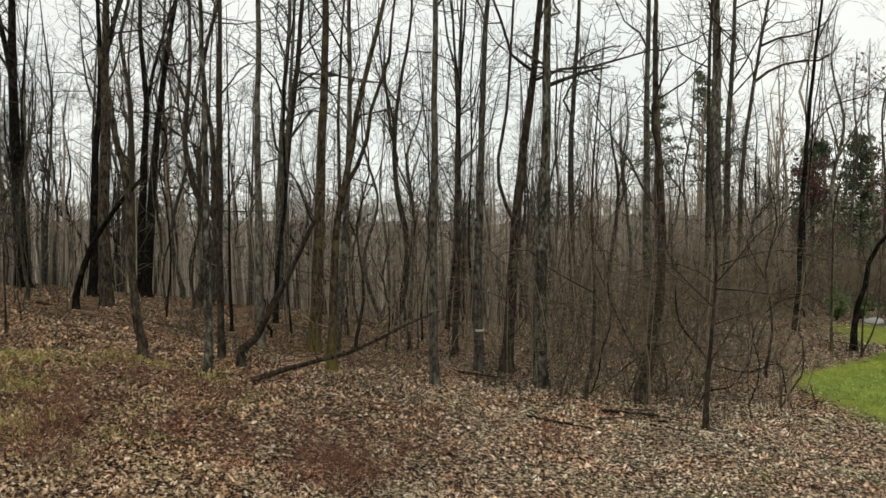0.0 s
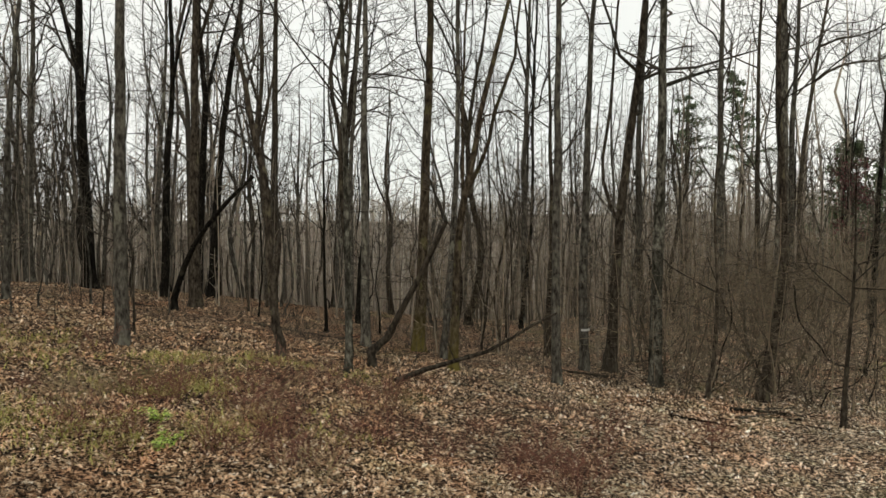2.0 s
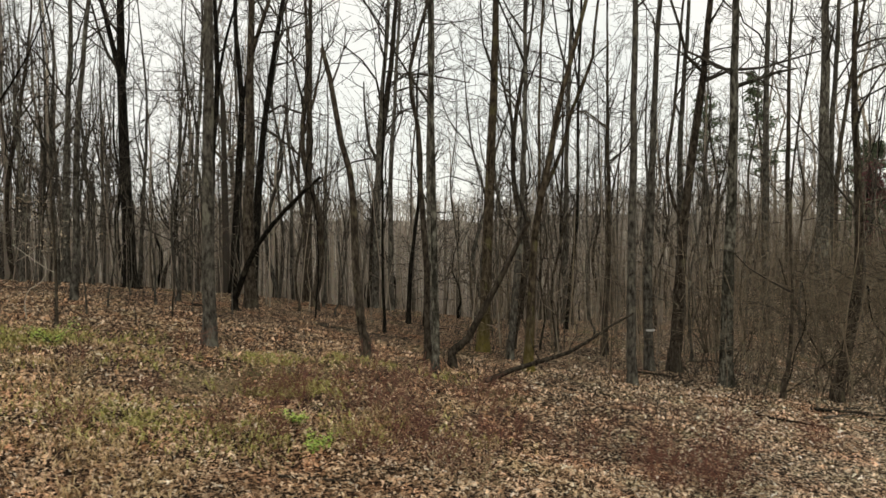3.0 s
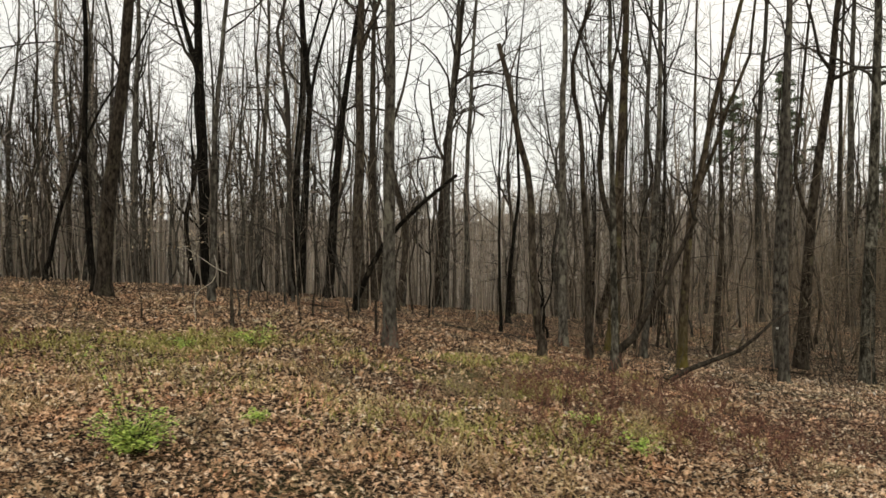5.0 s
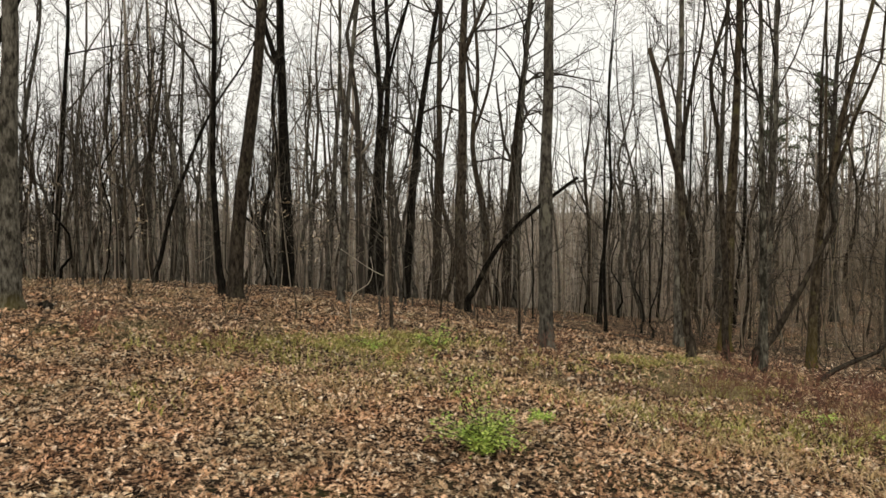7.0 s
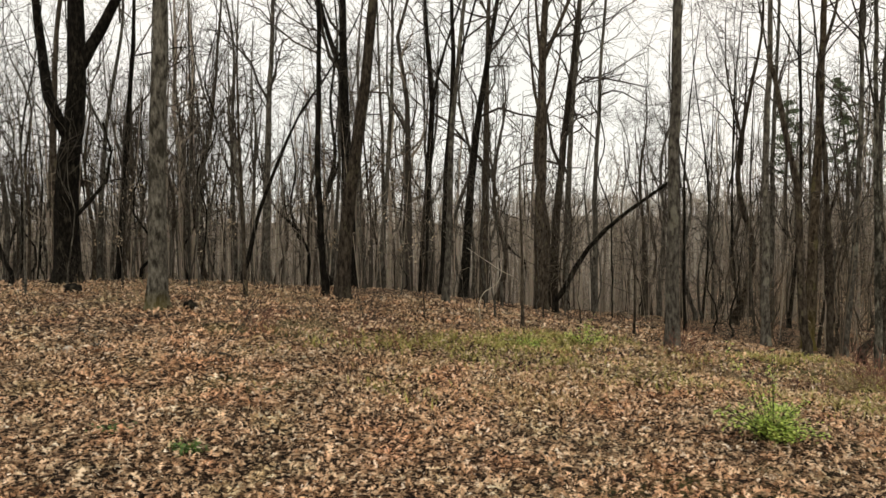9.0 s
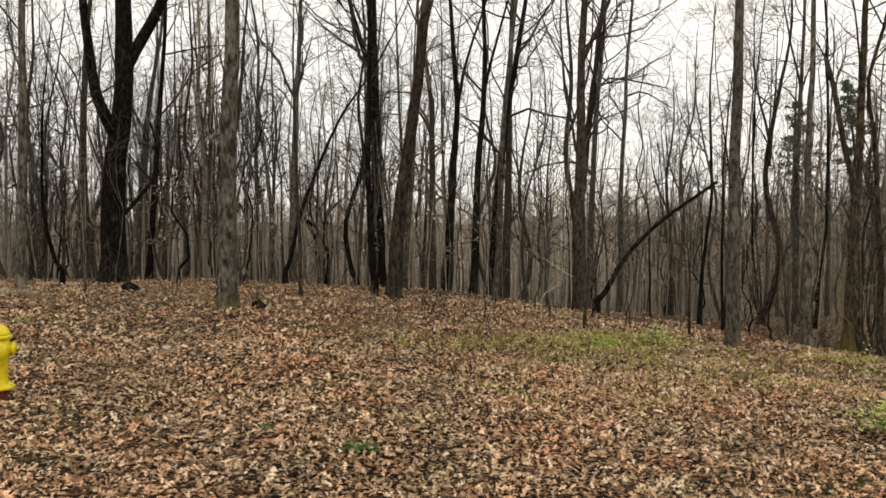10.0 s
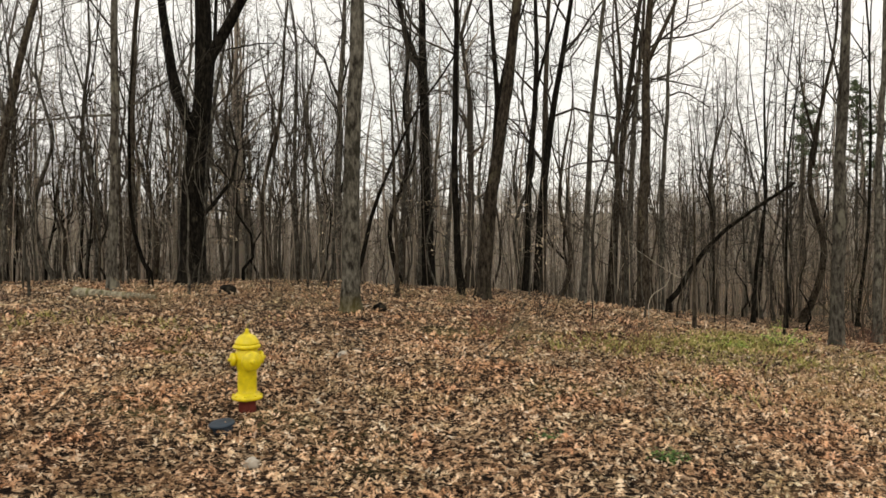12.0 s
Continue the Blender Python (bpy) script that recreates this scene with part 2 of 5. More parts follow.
def ease(a):
    a = np.clip(a, 0, 1)
    return a * a * (3 - 2 * a)


def height(x, y):
    """The land: a slope that falls to the east, a crest, a shallow valley behind it and a far wooded rise."""
    x, y = np.asarray(x, float), np.asarray(y, float)
    u, v = np.clip((x + 24) / XS, 0, 5.999), np.clip(y / YS, 0, 3.999)
    i, j = u.astype(int), v.astype(int)
    cu, cv = cubic(u - i), cubic(v - j)
    z = 0
    for a in range(4):
        for b in range(4):
            z = z + cu[a] * cv[b] * HEIGHTS[np.clip(i + a - 1, 0, 6), np.clip(j + b - 1, 0, 4)]
    west = ease((10 - x) / 14)
    z = z - west * 5.5 * ease((y - 23) / 30) - (1 - west) * 2.0 * ease((y - 40) / 40)
    for a, f, p, q in ((0.02, 1.3, 0.4, 1.0), (0.018, 2.1, 2.3, 0.3), (0.012, 3.4, 4.1, 2.2), (0.011, 5.2, 5.5, 4.0), (0.008, 7.7, 1.3, 5.1)):
        z = z + a * np.sin(x * f * math.cos(p) + y * f * math.sin(p) + q)
    return z + 9.0 * ease((y - 75) / 205)


def ground_z(x, y):
    return float(height(x, y))


def spaced(lo, hi, step, reach, n):
    mid = np.arange(lo, hi + step / 2, step)
    k = (np.arange(1, n + 1) / n) ** 3 * reach + np.arange(1, n + 1) * step
    return np.concatenate([lo - k[::-1], mid, hi + k])


def raw_mesh(name, verts, faces, mat, smooth=False):
    """One mesh from arrays; all faces have the same number of corners."""
    verts, faces = np.asarray(verts, np.float32), np.asarray(faces, np.int32)
    me = bpy.data.meshes.new(name)
    n, k = faces.shape
    me.vertices.add(len(verts))
    me.vertices.foreach_set("co", verts.ravel())
    me.loops.add(n * k)
    me.loops.foreach_set("vertex_index", faces.ravel())
    me.polygons.add(n)
    me.polygons.foreach_set("loop_start", np.arange(0, n * k, k, dtype=np.int32))
    me.polygons.foreach_set("use_smooth", np.full(n, smooth))
    me.update(calc_edges=True)
    me.materials.append(mat)
    return me


def build_ground():
    gx, gy = spaced(-27, 15, 0.22, 1400, 26), spaced(-3, 28, 0.22, 1400, 30)
    X, Y = np.meshgrid(gx, gy, indexing="ij")
    Z = height(X, Y)
    near = (X > -30) & (X < 18) & (Y > -6) & (Y < 32)
    rng = np.random.default_rng(4)
    Z = Z + np.where(near, rng.normal(0, 0.006, X.shape), 0)
    nx, ny = X.shape
    idx = np.arange(nx * ny).reshape(nx, ny)
    faces = np.stack([idx[:-1, :-1], idx[1:, :-1], idx[1:, 1:], idx[:-1, 1:]], -1).reshape(-1, 4)
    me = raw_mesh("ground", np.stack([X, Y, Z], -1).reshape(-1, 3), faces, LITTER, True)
    lawn = ease((X - 7.3) / 2.6) * ease((Y - 13.0) / 4.0) * (1 - ease((Y - 18.0 - 0.62 * (X - 8.3)) / 1.2))
    lawn = lawn + 0.62 * ease((X - 10.6) / 1.2) * ease((Y - 21.0) / 0.8) * (1 - ease((Y - 23.0) / 1.2))
    att = me.attributes.new("lawn", "FLOAT", "POINT")
    att.data.foreach_set("value", (lawn * 0.7).ravel().astype(np.float32))
    return tagged(new("ground", me), "forest floor covered with brown dead oak leaves and thin grass", "ground", kind="structure")


build_ground()

# ---------------------------------------------------------------- wood: tubes, limbs, trees


CIRCLE = {n: (np.cos(np.arange(n) * 2 * np.pi / n)[None, :, None], np.sin(np.arange(n) * 2 * np.pi / n)[None, :, None]) for n in range(3, 14)}


class Tubes:
    def __init__(self):
        self.v, self.f, self.n = [], [], 0

    def add(self, pts, radii, sides):
        pts, radii = np.asarray(pts, float), np.asarray(radii, float)
        k = len(pts)
        tan = np.empty_like(pts)
        tan[1:-1], tan[0], tan[-1] = pts[2:] - pts[:-2], pts[1] - pts[0], pts[-1] - pts[-2]
        tan /= np.sqrt((tan * tan).sum(1))[:, None] + 1e-9
        rx, ry, rz = (0.23, 0.96, 0.13) if abs(tan[:, 1]).sum() < 0.8 * k else (0.96, 0.2, 0.2)
        tx, ty, tz = tan.T
        u = np.stack([ty * rz - tz * ry, tz * rx - tx * rz, tx * ry - ty * rx], 1)
        u /= np.sqrt((u * u).sum(1))[:, None] + 1e-9
        ux, uy, uz = u.T
        w = np.stack([ty * uz - tz * uy, tz * ux - tx * uz, tx * uy - ty * ux], 1)
        c, n = CIRCLE[sides]
        ring = pts[:, None] + radii.reshape(k, -1)[:, :, None] * (c * u[:, None] + n * w[:, None])
        self.v.append(ring.reshape(-1, 3))
        i = np.arange(k - 1)[:, None] * sides
        s = np.arange(sides)[None]
        t = (s + 1) % sides
        self.f.append((np.stack([i + s, i + t, i + sides + t, i + sides + s], -1) + self.n).reshape(-1, 4))
        self.n += k * sides

    def mesh(self, name, mat, smooth=True):
        return raw_mesh(name, np.concatenate(self.v), np.concatenate(self.f), mat, smooth)


def part(name, data, parent, label=""):
    """A mesh as a part of a thing."""
    ob = new(name, data)
    ob.parent = parent
    if label:
        ob["label"] = label
    return ob


def unit(v):
    return v / (math.sqrt(v @ v) + 1e-9)


def turned(d, rng, lo, hi):
    """A direction at an angle between lo and hi degrees from d."""
    x, y, z = rng.normal(size=3)
    side = unit(np.array([d[1] * z - d[2] * y, d[2] * x - d[0] * z, d[0] * y - d[1] * x]))
    a = radians(rng.uniform(lo, hi))
    return unit(d * math.cos(a) + side * math.sin(a))


def limb(T, p, d, length, r, level, rng, lift=0.08, kink=0.24, kids=5, sides=(3, 3, 4, 5), thin=0.0045):
    n = 2 + level
    pts, step = [np.array(p, float)], length / n
    d = np.array(d, float)
    for _ in range(n):
        d = unit(d + rng.normal(0, kink * 1.25, 3) + np.array([0, 0, lift]))
        pts.append(pts[-1] + d * step)
    pts = np.array(pts)
    rad = np.maximum(r * np.linspace(1, 0.42, n + 1), thin)
    T.add(pts, rad, sides[level])
    if level:
        for k in range(kids if level > 1 else max(2, kids - 2)):
            q = (k + rng.uniform(0.2, 1.0)) / kids * 0.8 + 0.2
            i = min(int(q * n), n - 1)
            base = pts[i] + (pts[i + 1] - pts[i]) * (q * n - i)
            dd = turned(unit(pts[i + 1] - pts[i]), rng, 26, 72)
            limb(T, base, dd, length * rng.uniform(0.32, 0.62), rad[i] * rng.uniform(0.45, 0.7), level - 1, rng, lift * 0.8, kink * 1.1, kids, sides, thin)


def stem_points(ctrl, step=0.55):
    """A smooth line through (x, y, z) points."""
    c = np.array(ctrl, float)
    z = np.concatenate([[0], np.cumsum(np.linalg.norm(np.diff(c, axis=0), axis=1))])
    s = np.linspace(0, z[-1], max(4, int(z[-1] / step) + 1))
    m = np.gradient(c, z, axis=0)
    k = np.clip(np.searchsorted(z, s, side="right") - 1, 0, len(z) - 2)
    h = (z[k + 1] - z[k])[:, None]
    a = ((s - z[k]) / h[:, 0])[:, None]
    return ((2 * a**3 - 3 * a**2 + 1) * c[k] + (a**3 - 2 * a**2 + a) * h * m[k] + (-2 * a**3 + 3 * a**2) * c[k + 1] + (a**3 - a**2) * h * m[k + 1])


def stem(T, ctrl, r0, r1, rng, sides=10, flare=0.0, wobble=0.012, step=0.55):
    pts = stem_points(ctrl, step)
    n = len(pts)
    w = np.cumsum(rng.normal(0, wobble, (n, 2)), axis=0)
    w -= np.linspace(0, 1, n)[:, None] * w[-1] * 0.7
    pts[:, :2] += w
    q = np.linspace(0, 1, n)
    rad = r0 + (r1 - r0) * q**0.85
    if flare:
        pts = np.concatenate([pts[:1] - (0, 0, 0.25), pts[:1] + np.array([[0, 0, e] for e in (0, 0.12, 0.3)]), pts[1:]])
        rad = np.concatenate([[r0 * (1 + 1.6 * flare), r0 * (1 + flare), r0 * (1 + flare * 0.45), r0 * (1 + flare * 0.15)], rad[1:]])
    ring = rad[:, None] * (1 + rng.normal(0, 0.05, (1, sides)) + rng.normal(0, 0.03, (len(rad), sides)))
    if flare:
        ring[:3] *= 1 + np.linspace(1, 0.3, 3)[:, None] * rng.uniform(-0.12, 0.22, (1, sides))
    T.add(pts, ring, sides)
    return pts, rad


def at_height(pts, z):
    i = int(np.clip(np.searchsorted(pts[:, 2], z) - 1, 0, len(pts) - 2))
    a = np.clip((z - pts[i, 2]) / (pts[i + 1, 2] - pts[i, 2] + 1e-9), 0, 1)
    return pts[i] + (pts[i + 1] - pts[i]) * a, unit(pts[i + 1] - pts[i]), i


def tree(x, y, d, bend, h=None, bark="grey", forks=(), arms=(), first=5.0, limbs=12, level=2, kids=5, seed=None, label="", stop=None, sprouts=4):
    """A bare forest tree at (x, y), d metres thick. bend: (height, shift in x, shift in y or nothing) of the stem; forks: (height, ((height, shift), ...), share of thickness);
    arms: (height, thickness, ((shift, rise), ...)) single crooked boughs; stop: the height of a broken top."""
    rng = np.random.default_rng(int(abs(x * 131 + y * 977)) if seed is None else seed)
    bend = [(*b, 0)[:3] for b in bend]
    top_z, top_dx, top_dy = bend[-1]
    h = h or max(13.0, top_z * 1.45)
    ctrl = [(0, 0, 0)] + [(dx, dy, z) for z, dx, dy in bend]
    if stop is None and h > top_z:
        (z0, d0, _), (z1, d1, _) = ((0, 0, 0), *bend)[-2:]
        slope = (d1 - d0) / (z1 - z0)
        ctrl.append((top_dx + slope * (h - top_z) * 0.8 + rng.normal(0, 0.2), rng.normal(0, 0.5), h))
    else:
        h = top_z
    root = new("tree")
    root.location = (x, y, ground_z(x, y) - 0.02)
    T, C = Tubes(), Tubes()
    pts, rad = stem(T, ctrl, d / 2, d * (0.24 if stop else 0.09), rng, 12, 0.38)
    part("trunk", T.mesh("trunk", BARK[bark]), root)
    stems = [(pts, rad, h)]
    for fz, line, share in forks:
        p, _, i = at_height(pts, fz)
        F = Tubes()
        c = [p - (0, 0, 0.1)] + [np.array([sx, rng.normal(0, 0.15), sz]) for sz, sx in line]
        last, prev = np.array(c[-1]), np.array(c[-2])
        if stop is None:
            c.append(last + unit(last - prev) * max(2.5, (h - last[2]) * 0.7) + (0, rng.normal(0, 0.5), 0))
        fp, fr = stem(F, c, max(rad[i] * share, 0.02), rad[i] * 0.15, rng, 10)
        part("limb", F.mesh("limb", BARK[bark]), root)
        stems.append((fp, fr, c[-1][2]))
    for az, ar, line in arms:
        p, _, i = at_height(pts, az)
        F = Tubes()
        c = [p] + [p + np.array([sx, rng.normal(0, 0.12), sz]) for sx, sz in line]
        fp, fr = stem(F, c, ar, ar * 0.4, rng, 7, 0, 0.03)
        for k in range(7):
            q = rng.uniform(0.35, 1)
            i = min(int(q * len(fp)), len(fp) - 2)
            limb(F, fp[i], turned(unit(fp[i + 1] - fp[i]), rng, 25, 60), rng.uniform(0.4, 1.3), fr[i] * 0.5, 1, rng, 0.05)
        part("limb", F.mesh("limb", BARK[bark]), root)
    for k in range(limbs if y > 17.4 else limbs * 2 // 3):
        sp, sr, sh = stems[k % len(stems)]
        lo = max(first, sp[0, 2] + 0.5)
        z = lo + (sh - lo) * rng.uniform(0, 1) ** 0.8
        p, dr, i = at_height(sp, z)
        dd = turned(dr, rng, 28, 66)
        dd[2] = abs(dd[2])
        limb(C, p, dd, (1.1 + 0.42 * (sh - z) ** 0.75) * rng.uniform(0.7, 1.25), max(sr[i] * rng.uniform(0.3, 0.55), 0.008), level, rng, 0.09, 0.24, kids)
    for k in range(sprouts):
        z = rng.uniform(1.2, max(first, 3.0))
        p, dr, i = at_height(pts, z)
        a = rng.uniform(0, 6.28)
        limb(C, p, (np.cos(a), np.sin(a), 0.35), rng.uniform(0.4, 1.5), 0.009, 1, rng, 0.06, 0.2, 4)
    if C.n:
        part("crown", C.mesh("crown", TWIG), root, "bare leafless branches and twigs")
    tagged(root, label or "tall bare forest tree with grey-brown furrowed bark", "tree", "woodland trees")
    return root


# ---------------------------------------------------------------- the trees that stand nearest
GREY = "tall bare tree with straight grey furrowed trunk"
PALE = "tall bare tree with smooth pale grey bark"
DARKT = "tall bare tree with dark wet-looking bark"
BROWNT = "slender bare tree with brown bark"

tree(-14.36, 23.86, 0.44, ((4.2, -0.13), (7.4, -0.2)), 16, "dark", forks=((7.0, ((9.2, -0.95), (11, -1.3)), 0.75),), first=6, label="dark bare tree forking in two high up")
tree(-7.21, 12.54, 0.25, ((3.3, -0.01), (5.8, 0.03)), 14, "pale", first=6.5, label=PALE)
tree(-9.79, 29.2, 0.38, ((5.3, 0.15), (11.4, 0.21)), bark="brown", label=GREY)
tree(-3.35, 13.03, 0.14, ((1.6, -0.04), (3.9, -0.09), (6.5, -0.15)), 11, "mottled", first=4.5, sprouts=8, label="slender tree with mottled bark and vine remains")
tree(-3.76, 16.85, 0.22, ((4.4, -0.03), (7.8, -0.02)), bark="pale", first=6, label=PALE)
tree(-7.1, 28.7, 0.4, ((5.6, 0.34), (11.4, 0.99)), bark="brown", label=BROWNT)
tree(-2.62, 17.26, 0.29, ((0.8, 0.04), (4.6, 0.21), (8.1, 0.27)), bark="moss", first=6, label="tall tree with yellow-green moss round its base")
tree(-1.65, 14.97, 0.2, ((1.7, 0.08), (3.2, 0.2), (4.0, 0.37), (5.06, 0.54), (6.1, 0.83), (7.2, 1.1)), 10, "moss", forks=((3.7, ((4.4, 0.66), (5.3, 0.88), (6.1, 1.2), (7.0, 1.3)), 0.75), (3.3, ((4.6, 0.22), (7.6, 0.3)), 0.5)),
     arms=((4.5, 0.03, ((0.12, 0.5), (0.45, 0.75), (0.85, 0.6), (1.15, 0.3))),), first=5, label="crooked mossy tree dividing into several stems")
tree(-1.98, 16.79, 0.17, ((4.7, 0.28), (8.0, 0.31)), bark="grey", label=BROWNT)
tree(0.43, 15.12, 0.2, ((4.7, -0.01), (7.7, -0.03)), 14, "pale", first=7, label=PALE)
tree(0.08, 25.5, 0.23, ((5.7, 0.01), (8.5, 0.06), (10.8, 0.15)), bark="grey", forks=((8.2, ((9.5, -0.25), (10.8, -0.45)), 0.7),), label=GREY)
tree(0.52, 19.4, 0.18, ((3.0, 0.06), (6.5, 0.02)), 9.5, "brown", first=4, label=BROWNT)
tree(1.21, 17.34, 0.23, ((2.9, 0.02), (5.0, 0.07), (8.4, 0.2)), bark="grey", first=6.5, sprouts=7, label=GREY)
tree(1.86, 17.56, 0.29, ((3.0, 0.15), (5.06, 0.34), (8.5, 0.7)), bark="brown", forks=((3.4, ((4.6, -0.25), (5.6, -0.1), (8.5, 0.1)), 0.45),), first=6, label="leaning bare tree with brown bark")
tree(2.55, 16.07, 0.3, ((4.9, 0.08), (8.1, 0.1)), bark="mottled", first=5.5, arms=((6.3, 0.05, ((0.7, 0.25), (1.3, 0.4))),), label="stout bare tree with rough grey bark")
tree(4.08, 25.74, 0.28, ((5.8, -0.19), (10.8, 0.05)), bark="grey", first=6, label=GREY)
tree(6.2, 23.9, 0.29, ((5.5, -0.08), (10.2, -0.07)), bark="grey", first=7, label=GREY)
tree(8.66, 25.84, 0.48, ((5.6, 0.02), (10.6, -0.03)), 17, "grey", first=8, label="stout bare tree with rough grey bark")
tree(10.49, 33.3, 0.25, ((6.1, -0.04), (12.7, 0.0)), bark="brown", label=BROWNT)
tree(9.42, 26.9, 0.29, ((5.6, -0.04), (10.8, 0.17)), bark="grey", label=GREY)
tree(10.38, 28.63, 0.22, ((5.7, 0.08), (8.4, 0.45), (11.2, 0.9)), bark="brown", arms=((8.3, 0.06, ((0.8, 0.55), (1.7, 0.75), (2.6, 0.85), (3.1, 1.6))), (9.6, 0.05, ((0.7, 0.3), (1.6, 0.4), (2.4, 0.9)))), first=8, label="bare tree with long crooked side boughs")
tree(-17.59, 25.6, 0.33, ((4.1, 0.11), (9.5, 0.29)), bark="grey", label=GREY)
tree(-13.75, 15.4, 0.16, ((0.8, -0.06), (2.9, -0.13), (6.0, -0.1)), 12, "dark", label="slender bare tree with dark bark")
tree(-13.33, 14.92, 0.33, ((1.0, 0.03), (2.9, 0.26), (6.0, 0.66)), 14, "brown", first=6, label="leaning bare tree with rough grey bark")
tree(-12.19, 27.5, 0.36, ((4.8, 0.29), (7.4, 0.42), (10.4, 0.2)), bark="dark", forks=((7.4, ((9.0, 0.8), (10.4, 1.25)), 0.75),), label="dark bare tree forking in two high up")
tree(-11.3, 22.9, 0.29, ((4.4, 0.16), (6.9, 0.32), (9.2, 0.25)), bark="dark", forks=((6.7, ((8.0, 0.62), (9.3, 1.0)), 0.7),), label="dark bare tree forking in two high up")
tree(-10.66, 25.05, 0.35, ((4.95, 0.38), (10.1, 1.11)), bark="dark", label=DARKT)
tree(-8.69, 19.1, 0.34, ((2.0, 0.0), (4.15, 0.05), (8.1, 0.15)), bark="brown", forks=((6.6, ((8.1, 0.7), (9.0, 1.1)), 0.6),), first=5.5, label="stout bare tree with brown bark")
tree(-6.76, 27.5, 0.3, ((5.6, 0.14), (11.3, 0.43)), bark="grey", label=GREY)
tree(-5.94, 25.95, 0.22, ((5.5, 0.0), (10.9, 0.3)), bark="pale", label=PALE)
tree(-3.61, 14.21, 0.14, ((2.4, -0.03), (3.6, -0.12), (4.4, -0.15), (5.4, -0.3), (6.8, 0.01)), 10, "brown", first=4.5, label="slender crooked tree with brown bark")
tree(-19.6, 16.04, 0.56, ((2.85, 0.1), (3.5, 0.2), (4.9, 0.32), (6.2, 0.34)), 13, "dark",
     forks=((3.2, ((3.9, -0.15), (4.9, -0.45), (6.2, -0.68)), 0.62), (4.8, ((5.4, 0.6), (6.2, 1.05)), 0.75)),
     arms=((1.3, 0.055, ((0.55, 0.45), (0.95, 1.1), (1.05, 1.7), (0.85, 2.3))),), first=5.5, limbs=14, label="massive black-barked tree forking low into heavy limbs")
tree(-15.72, 11.3, 0.32, ((2.5, 0.02), (4.9, 0.12)), 14, "ashen", first=6, sprouts=1, label="stout tree with pale mottled bark")
tree(-23.54, 22.8, 0.31, ((3.4, 0.0), (8.1, 0.19)), bark="brown", label=GREY)
tree(-20.52, 14.0, 0.2, ((2.8, 0.07), (5.8, 0.14)), 12, "pale", first=4, arms=((3.35, 0.025, ((-0.7, -0.02), (-1.5, -0.1), (-2.4, 0.0))), (3.4, 0.02, ((0.4, 0.1), (0.9, 0.2)))), label="slender pale grey tree")
tree(-21.46, 22.6, 0.22, ((3.6, 0.22), (8.2, 0.57)), bark="dark", label=BROWNT)
tree(-11.17, 15.18, 0.16, ((3.1, 0.12), (6.2, 0.41)), 11, "grey", label=BROWNT)
tree(-14.25, 34.3, 0.24, ((5.2, 0.03), (12.2, -0.18)), bark="grey", label=GREY)
tree(4.5, 15.3, 0.24, ((1.0, 0.2), (1.9, 0.36), (3.2, 0.42), (5.0, 0.3)), 10, "brown", first=3, limbs=10, sprouts=10, label="leaning tree with brown bark in a thicket")
tree(11.1, 21.1, 0.17, ((1.2, 0.12), (1.9, 0.35), (2.5, 0.42), (3.2, 0.95), (4.4, 1.6)), 6, "dark", first=2.2, limbs=10, label="small crooked dark tree at the lawn's edge")
tree(5.35, 13.7, 0.1, ((0.9, 0.05), (1.7, 0.1), (3.0, 0.14)), 4.6, "brown", first=1.4, limbs=16, level=2, seed=8, arms=((2.9, 0.016, ((0.5, 0.2), (1.0, 0.28), (1.6, 0.2), (2.1, 0.05))), (2.5, 0.013, ((0.4, 0.0), (0.9, -0.12), (1.5, 0.1))), (2.6, 0.014, ((-0.5, 0.3), (-1.0, 0.35)))), label="small many-branched sapling at the thicket's edge")
tree(-16.17, 17.77, 0.12, ((1.45, 0.32), (2.8, 0.81), (4.2, 1.43), (5.3, 2.2)), 7, "dark", first=3, limbs=9, label="slender dark tree leaning far over")
tree(10.35, 23.1, 0.2, ((2.5, 0.05), (7.0, 0.3)), bark="dark", label=DARKT)
tree(11.0, 20.45, 0.055, ((0.9, 0.0), (2.4, 0.12)), h=3.2, bark="brown", forks=((0.15, ((0.9, 0.35), (1.6, 0.55)), 0.8),), first=1.2, limbs=6, level=1, label="small forked bare sapling at the edge of the lawn")
tree(10.45, 21.0, 0.075, ((1.6, 0.0), (4.0, 0.05)), h=5.5, bark="moss", first=1.4, limbs=9, level=1, label="thin bare sapling with mossy bark near the lawn")
tree(-15.04, 13.94, 0.085, ((1.6, -0.04), (3.4, -0.1)), 6.5, "brown", first=2.2, limbs=8, level=1, label=BROWNT)
tree(-9.84, 12.36, 0.06, ((1.2, 0.0), (2.6, -0.06)), 4.2, "brown", first=0.9, limbs=8, level=1, label="thin bare sapling with brown bark")
tree(-7.59, 13.68, 0.045, ((0.8, 0.02), (1.6, 0.0)), 2.6, "brown", first=0.6, limbs=6, level=1, label="thin bare sapling with brown bark")
tree(-4.78, 21.15, 0.14, ((1.6, 0.06), (3.6, 0.3), (6.0, 0.22)), 9.5, "dark", first=3, limbs=9, label=BROWNT)
tree(-5.06, 18.56, 0.09, ((2.0, -0.05), (4.5, -0.02)), 8, "dark", first=2.5, limbs=8, level=1, label=BROWNT)
tree(3.44, 15.26, 0.1, ((0.9, 0.1), (2.0, 0.14), (4.0, 0.05)), 7, "brown", first=1.4, limbs=12, level=2, label="slender brown tree in a thicket")
tree(-20.0, 14.6, 0.09, ((0.5, -0.12), (1.2, -0.32), (2.4, -0.4)), 5.5, "dark", first=1.4, limbs=8, level=1, label="slender crooked tree with dark bark")
